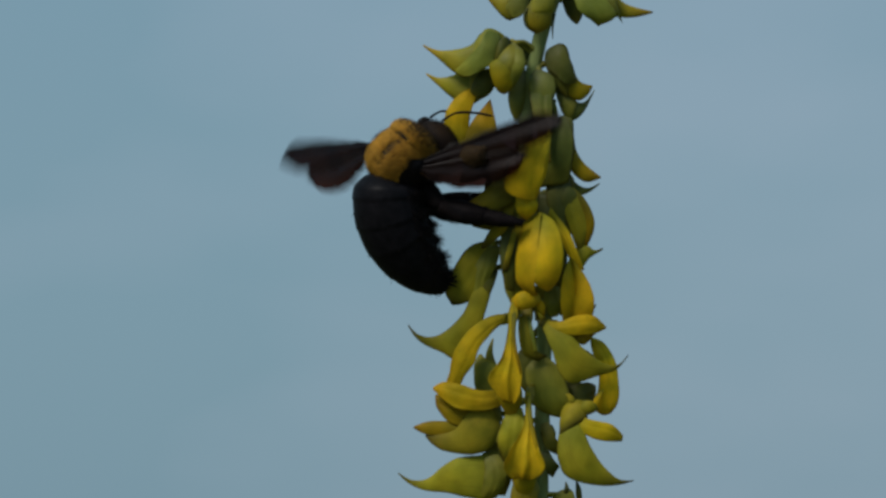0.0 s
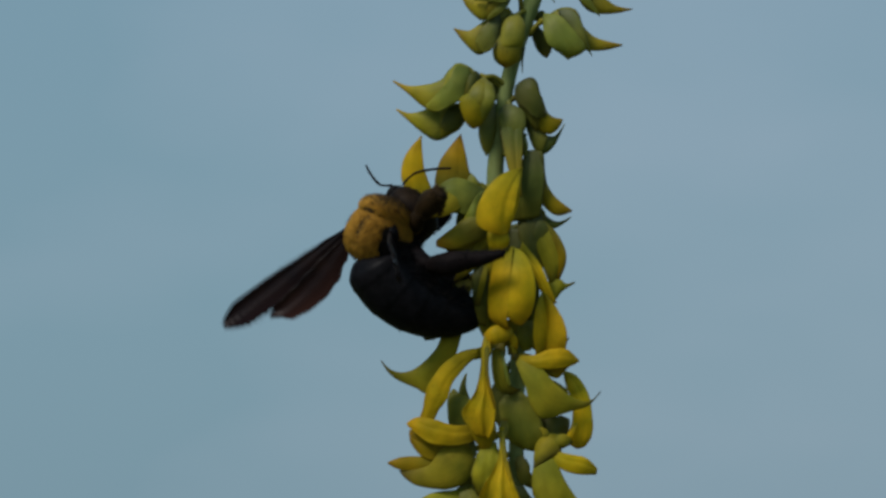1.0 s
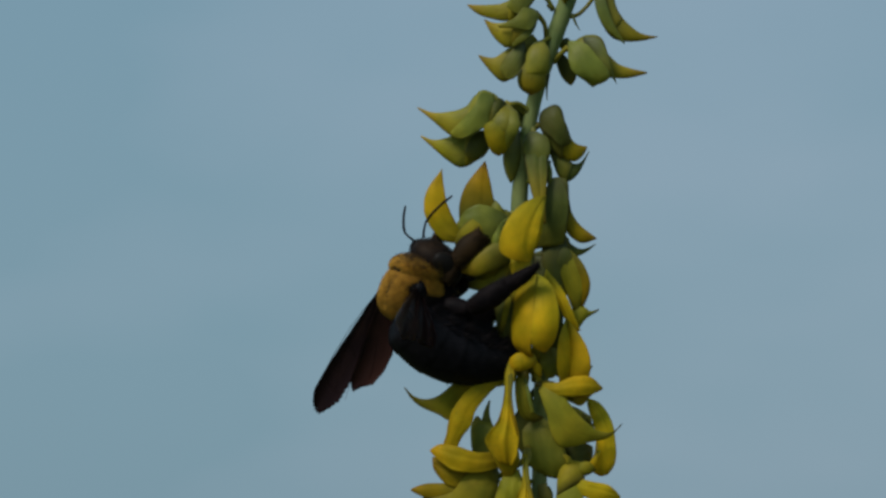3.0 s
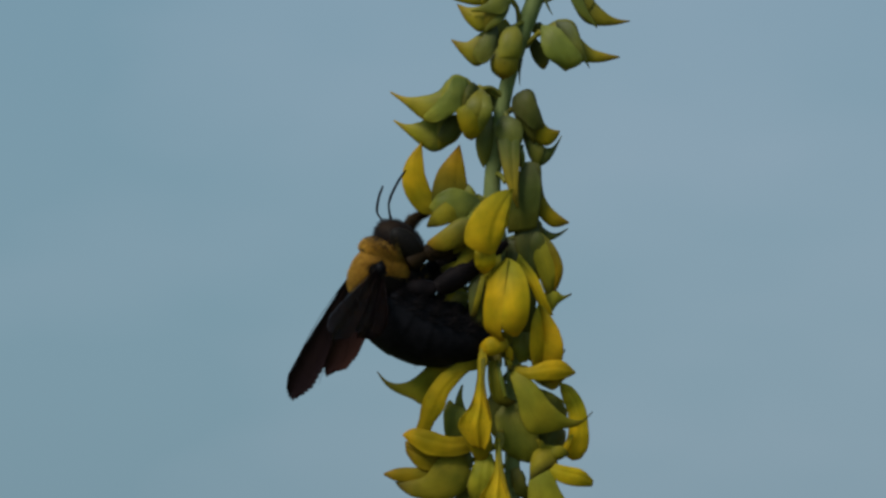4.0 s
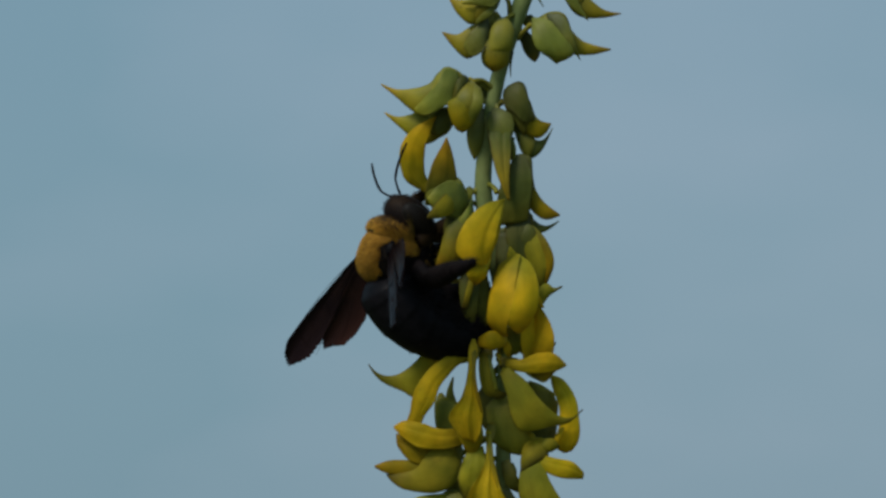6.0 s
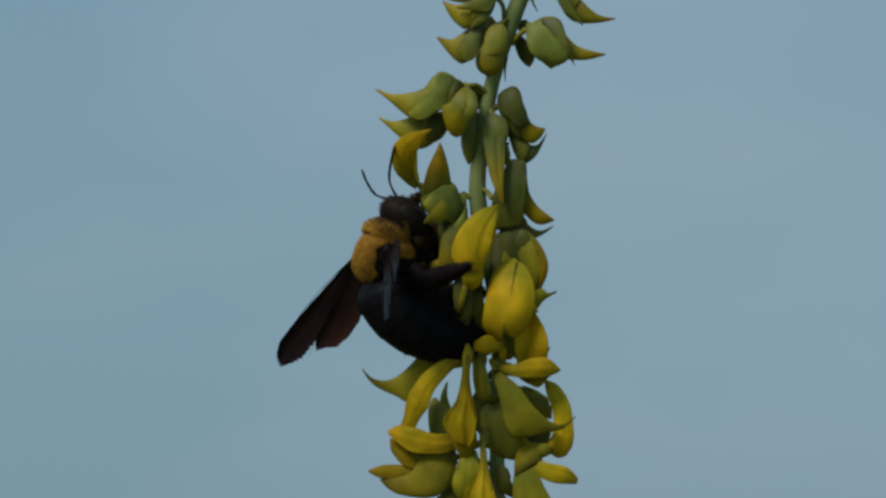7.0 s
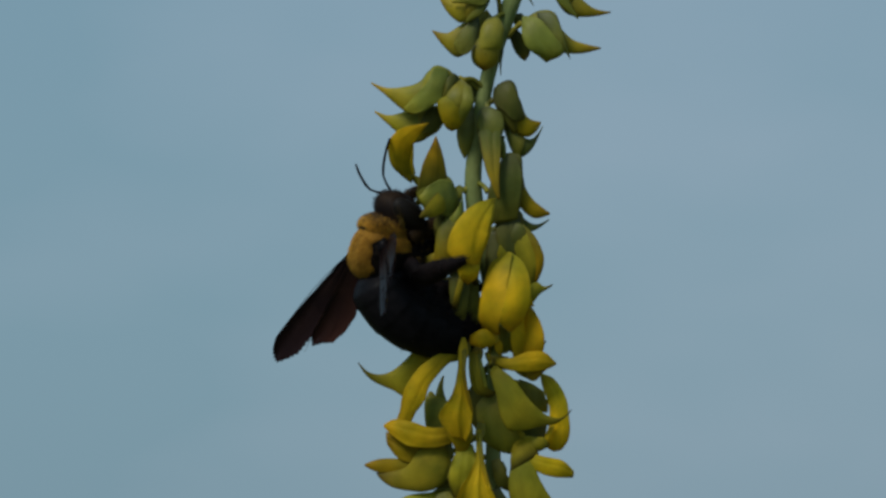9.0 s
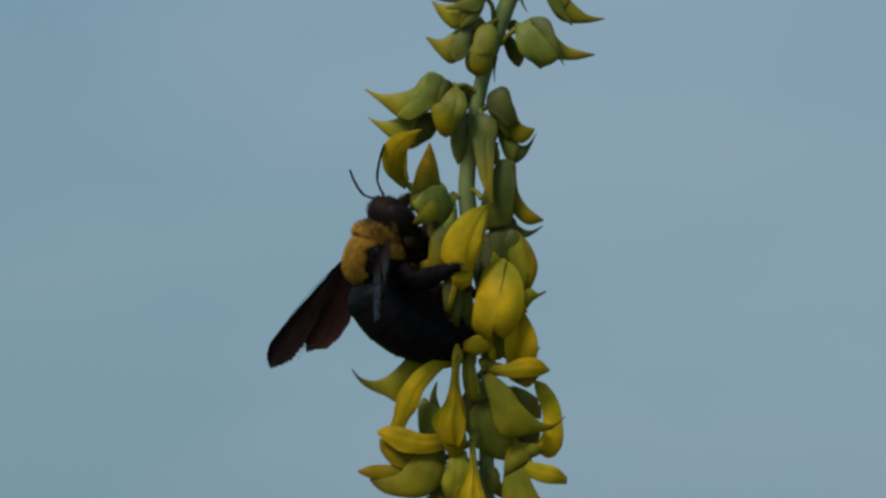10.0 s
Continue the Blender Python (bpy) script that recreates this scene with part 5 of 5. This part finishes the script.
def nudge(ob, rows):
    """Key a flower about its base: seconds, shift right, shift down (units), turn clockwise, twist about the upright, nod forwards (degrees)."""
    home = ob.location.copy()
    walk(ob, [(t, Matrix.Translation(home + Vector((dx * UNIT, 0, -dy * UNIT))) @ pose(0, 0, 0, sum(nod), cw, twist)) for t, dx, dy, cw, twist, *nod in rows])


# seconds, angle in the plan, angle out of it, roll (degrees); the wing's leading edge lies to the left of its way
FAR_WING = (
    (0.0, 185, -54, 182), (1 / 30, 200, -48, 165), (0.1, 178, -52, 205), (0.2, 216, -16, 200), (0.3, 213, -12, 178), (0.4, 213, -8, 176), (0.5, 215, -12, 180),
    (0.6, 210, -16, 190), (0.7, 210, -20, 205), (0.8, 209, -22, 200), (0.9, 212, -10, 178), (1.0, 216, -4, 182), (1.1, 219, -8, 184), (1.2, 220, -8, 180),
    (1.3, 223, -8, 180), (1.4, 209, -40, 200), (1.5, 207, -56, 200), (1.6, 221, -18, 186), (1.7, 227, -12, 215), (1.8, 216, -46, 190),
    (1.9, 225, -34, 180), (2.0, 221, -56, 184), (2.1, 229, -22, 200), (2.2, 227, -28, 184), (2.3, 220, -52, 205), (2.5, 236, -38, 180), (2.7, 238, -32, 180),
    (3.8, 244, -27, 180), (4.0, 241.5, -27, 180), (4.2, 240, -29, 182), (4.5, 243, -37, 184), (5.0, 242.5, -34, 184), (5.5, 235.5, -34, 184), (7.0, 232.5, -32, 184), (8.5, 232.5, -32, 184), (10.0, 232.5, -32, 184),
)
NEAR_WING = (
    (0.0, 20, 10, -4), (1 / 30, 13, 13, 0), (0.1, 26, 18, -20), (0.2, 0, 62, 20), (0.3, -40, 72, 60), (0.4, -76, 68, 110), (0.5, -106, 58, 160),
    (0.6, -96, 72, 120), (0.7, -76, 82, 100), (0.8, -76, 82, 100), (0.9, -80, 82, 100), (1.0, -86, 83, 100), (1.2, -80, 82, 100), (1.3, -90, 80, 100),
    (1.4, -40, 66, 40), (1.5, 6, 40, -6), (1.6, -40, 74, 60), (1.7, -60, 80, 100), (1.9, -40, 78, 90), (2.1, -60, 82, 100), (2.3, -66, 83, 100), (2.5, -76, 84, 110), (2.7, -90, 80, 130),
    (3.8, -141, 54, 165), (4.0, -129, 60, 165), (4.2, -126, 48, 175), (4.5, -123, 29, 180), (4.7, -122, 30, 182), (4.9, -122, 30, 183), (5.0, -120, 34, 188), (5.1, -107, 46, 210), (5.2, -92, 55, 236), (5.5, -88, 59, 250), (7.0, -90, 64, 252), (8.5, -90, 64, 252), (10.0, -90, 64, 252),
)


def beating(rows, until=2.35):
    """Between the given poses of a beating wing it quivers to and fro."""
    out = []
    for k, (t, a, d, r) in enumerate(rows):
        out.append((t, a, d, r))
        if 0.15 < t < until:
            out.append((t + 1 / 30, a + 6, d, r + (16 if k % 2 else -16)))
    return out


def motions():
    walk(bee, bee_rows())
    walk(ABDOMEN, [(r[0], Matrix.Translation(Vector((0, -36, 4)) * UNIT) @ (turn_at(r[0]).inverted() @ bee_turn(r[6] + 180, r[7]))) for r in BEE])
    head = ((0.0, 28, 0, 4, 10), (1.0, 28, -8, 3, 4), (2.5, 24, -10, 4, -10), (4.0, 24, 0, 6, -29), (5.0, 26, 0, 10, -35), (5.5, 28, 0, 14, -26), (10.0, 28, 0, 17, -30))
    walk(HEAD, [(t, Matrix.Translation(Vector((0, 44 + out, -6 - down)) * UNIT) @ pose(0, 0, 0, -up, 0, side)) for t, up, side, out, down in head])
    walk(WING_FAR, [(t, aimed(t, (-42, -16, 38), a, d, r)) for t, a, d, r in beating(FAR_WING)])
    walk(WING_NEAR, [(t, aimed(t, (46, 8, 18), a, d, r)) for t, a, d, r in beating(NEAR_WING)])
    feelers = (
        (ANTENNA_NEAR, (10, 95, -14), ((0.0, 8, 10), (0.5, 12, 10), (1.0, 20, 10), (1.5, 32, 5), (2.0, 40, 5), (2.5, 47, 5), (4.0, 75, 0), (4.5, 76, 0), (5.5, 80, 0), (7.0, 92, 0), (10.0, 91, 0))),
        (ANTENNA_FAR, (-12, 86, -10), ((0.0, 2, -40), (0.5, -8, -40), (1.0, 145, -50), (1.5, 140, -48), (2.0, 120, -45), (2.5, 113, -45), (4.0, 95, -45), (4.5, 97, -45), (5.0, 106, -45), (5.5, 118, -40), (7.0, 135, -40), (10.0, 135, -40))),
    )
    times, outs, downs = zip(*[(t, out, down) for t, up, side, out, down in head])
    for feeler, (x, y, z), rows in feelers:
        walk(feeler, [(t, aimed(t, (x, y + float(np.interp(t, times, outs)), z - float(np.interp(t, times, downs)) + float(np.interp(t, (2.5, 4.0), (19, 0)))), a, d, 0)) for t, a, d in rows])
    legs = (
        (LEG_FORE_NEAR, (44, 34, -30), ((0.0, 0, 40), (1.0, 40, 46), (1.5, 44, 26), (2.5, 46, 6), (4.0, 14, -20), (4.5, -8, -38), (5.5, 6, -46), (10.0, 6, -46))),
        (LEG_FORE_FAR, (-28, 34, -34), ((0.0, 0, -10), (1.0, 12, -10), (2.5, 44, -15), (4.0, 52, -6), (5.5, 54, -4), (10.0, 52, -4))),
        (LEG_MID_NEAR, (38, -8, -36), ((0.0, -30, 16), (0.5, -19, 28), (1.0, -12, 31), (1.5, 1, 30), (2.0, 11, 30), (2.5, 12, 30), (4.0, 15, -6), (4.5, 15, -4), (5.0, 2, 34), (5.5, -11, 60), (10.0, -14, 61))),
        (LEG_MID_FAR, (-32, 2, -40), ((0.0, -5, -30), (1.0, 8, -24), (2.5, 18, -20), (4.5, 13, -16), (5.5, 10, -16), (7.0, 14, -16), (10.0, 14, -16))),
        (LEG_HIND_NEAR, (30, -28, -38), ((0.0, -12, 0), (1.0, -22, -20), (2.5, -2, -24), (4.0, -14, -24), (5.5, -18, -20), (10.0, -18, -20))),
        (LEG_HIND_FAR, (-30, -28, -38), ((0.0, -44, -20), (2.5, -34, -10), (10.0, -30, -10))),
    )
    for leg, root, rows in legs:
        walk(leg, [(t, aimed(t, root, a, d, -90 if root[1] > 30 else 90)) for t, a, d in rows])
    nudge(WING_FLOWER, ((0.0, -1, -25, 28, 0), (0.6, -1, -24, 24, 0), (1.0, 0, -10, 4, 0), (1.5, 0, -4, 2, 0), (2.7, 0, 0, 0, 0), (4.0, 8, -20, 3, 0), (4.5, 10, -26, 5, 0), (5.0, 5, -27, 11, 0), (5.5, 2, -31, 18, 0), (7.0, -17, -47, 42, 0, 42), (10.0, -17, -47, 43, 0, 42)))
    nudge(TIPPED_FLOWER, ((0.0, 0, 0, 0, 0), (2.7, 0, 0, 0, 0), (4.5, -6, 1, 4, 10), (5.5, -18, 2, 5, 30), (7.0, -23, 2, 4, 40), (10.0, -23, 2, 4, 40)))
    nudge(HOOD_FLOWER, ((0.0, 0, 0, 0, 0), (2.7, 0, 0, 0, 0), (4.0, -10, 16, 3, 0), (4.5, -13, 28, 3, 0), (5.0, -13, 32, 3, 0), (5.5, -11, 46, 3, 0), (7.0, -8, 49, 2, 0), (10.0, -8, 49, 2, 0)))
    nudge(REACHING_FLOWER, ((0.0, 0, 0, 0, 0), (2.7, 0, 0, 0, 0), (4.0, -10, -18, 0, 0), (4.5, -13, -24, -2, 0), (5.0, -15, -24, -7, 0), (5.5, -20, -19, -24, 0), (7.0, -26, -20, -46, 0), (10.0, -26, -20, -46, 0)))
    nudge(SHIELD_FLOWER, ((0.0, 0, 0, 0, 0), (2.7, 0, 0, 0, 0), (4.5, 0, 0, 1, -4), (5.0, 2, 3, 4, 0), (5.5, 5, 5, 6, 6), (7.0, 9, 4, 7, 10), (10.0, 9, 4, 7, 10)))
    nudge(BEAKED_FLOWER, ((0.0, 0, -2, -4, 0), (1.5, 0, 0, -2, 0), (2.7, 0, 0, 0, 0), (4.5, -3, 6, 2, 0), (5.5, -3, 10, 2, 0), (7.0, -4, 13, 3, 0), (10.0, -4, 13, 3, 0)))


motions()
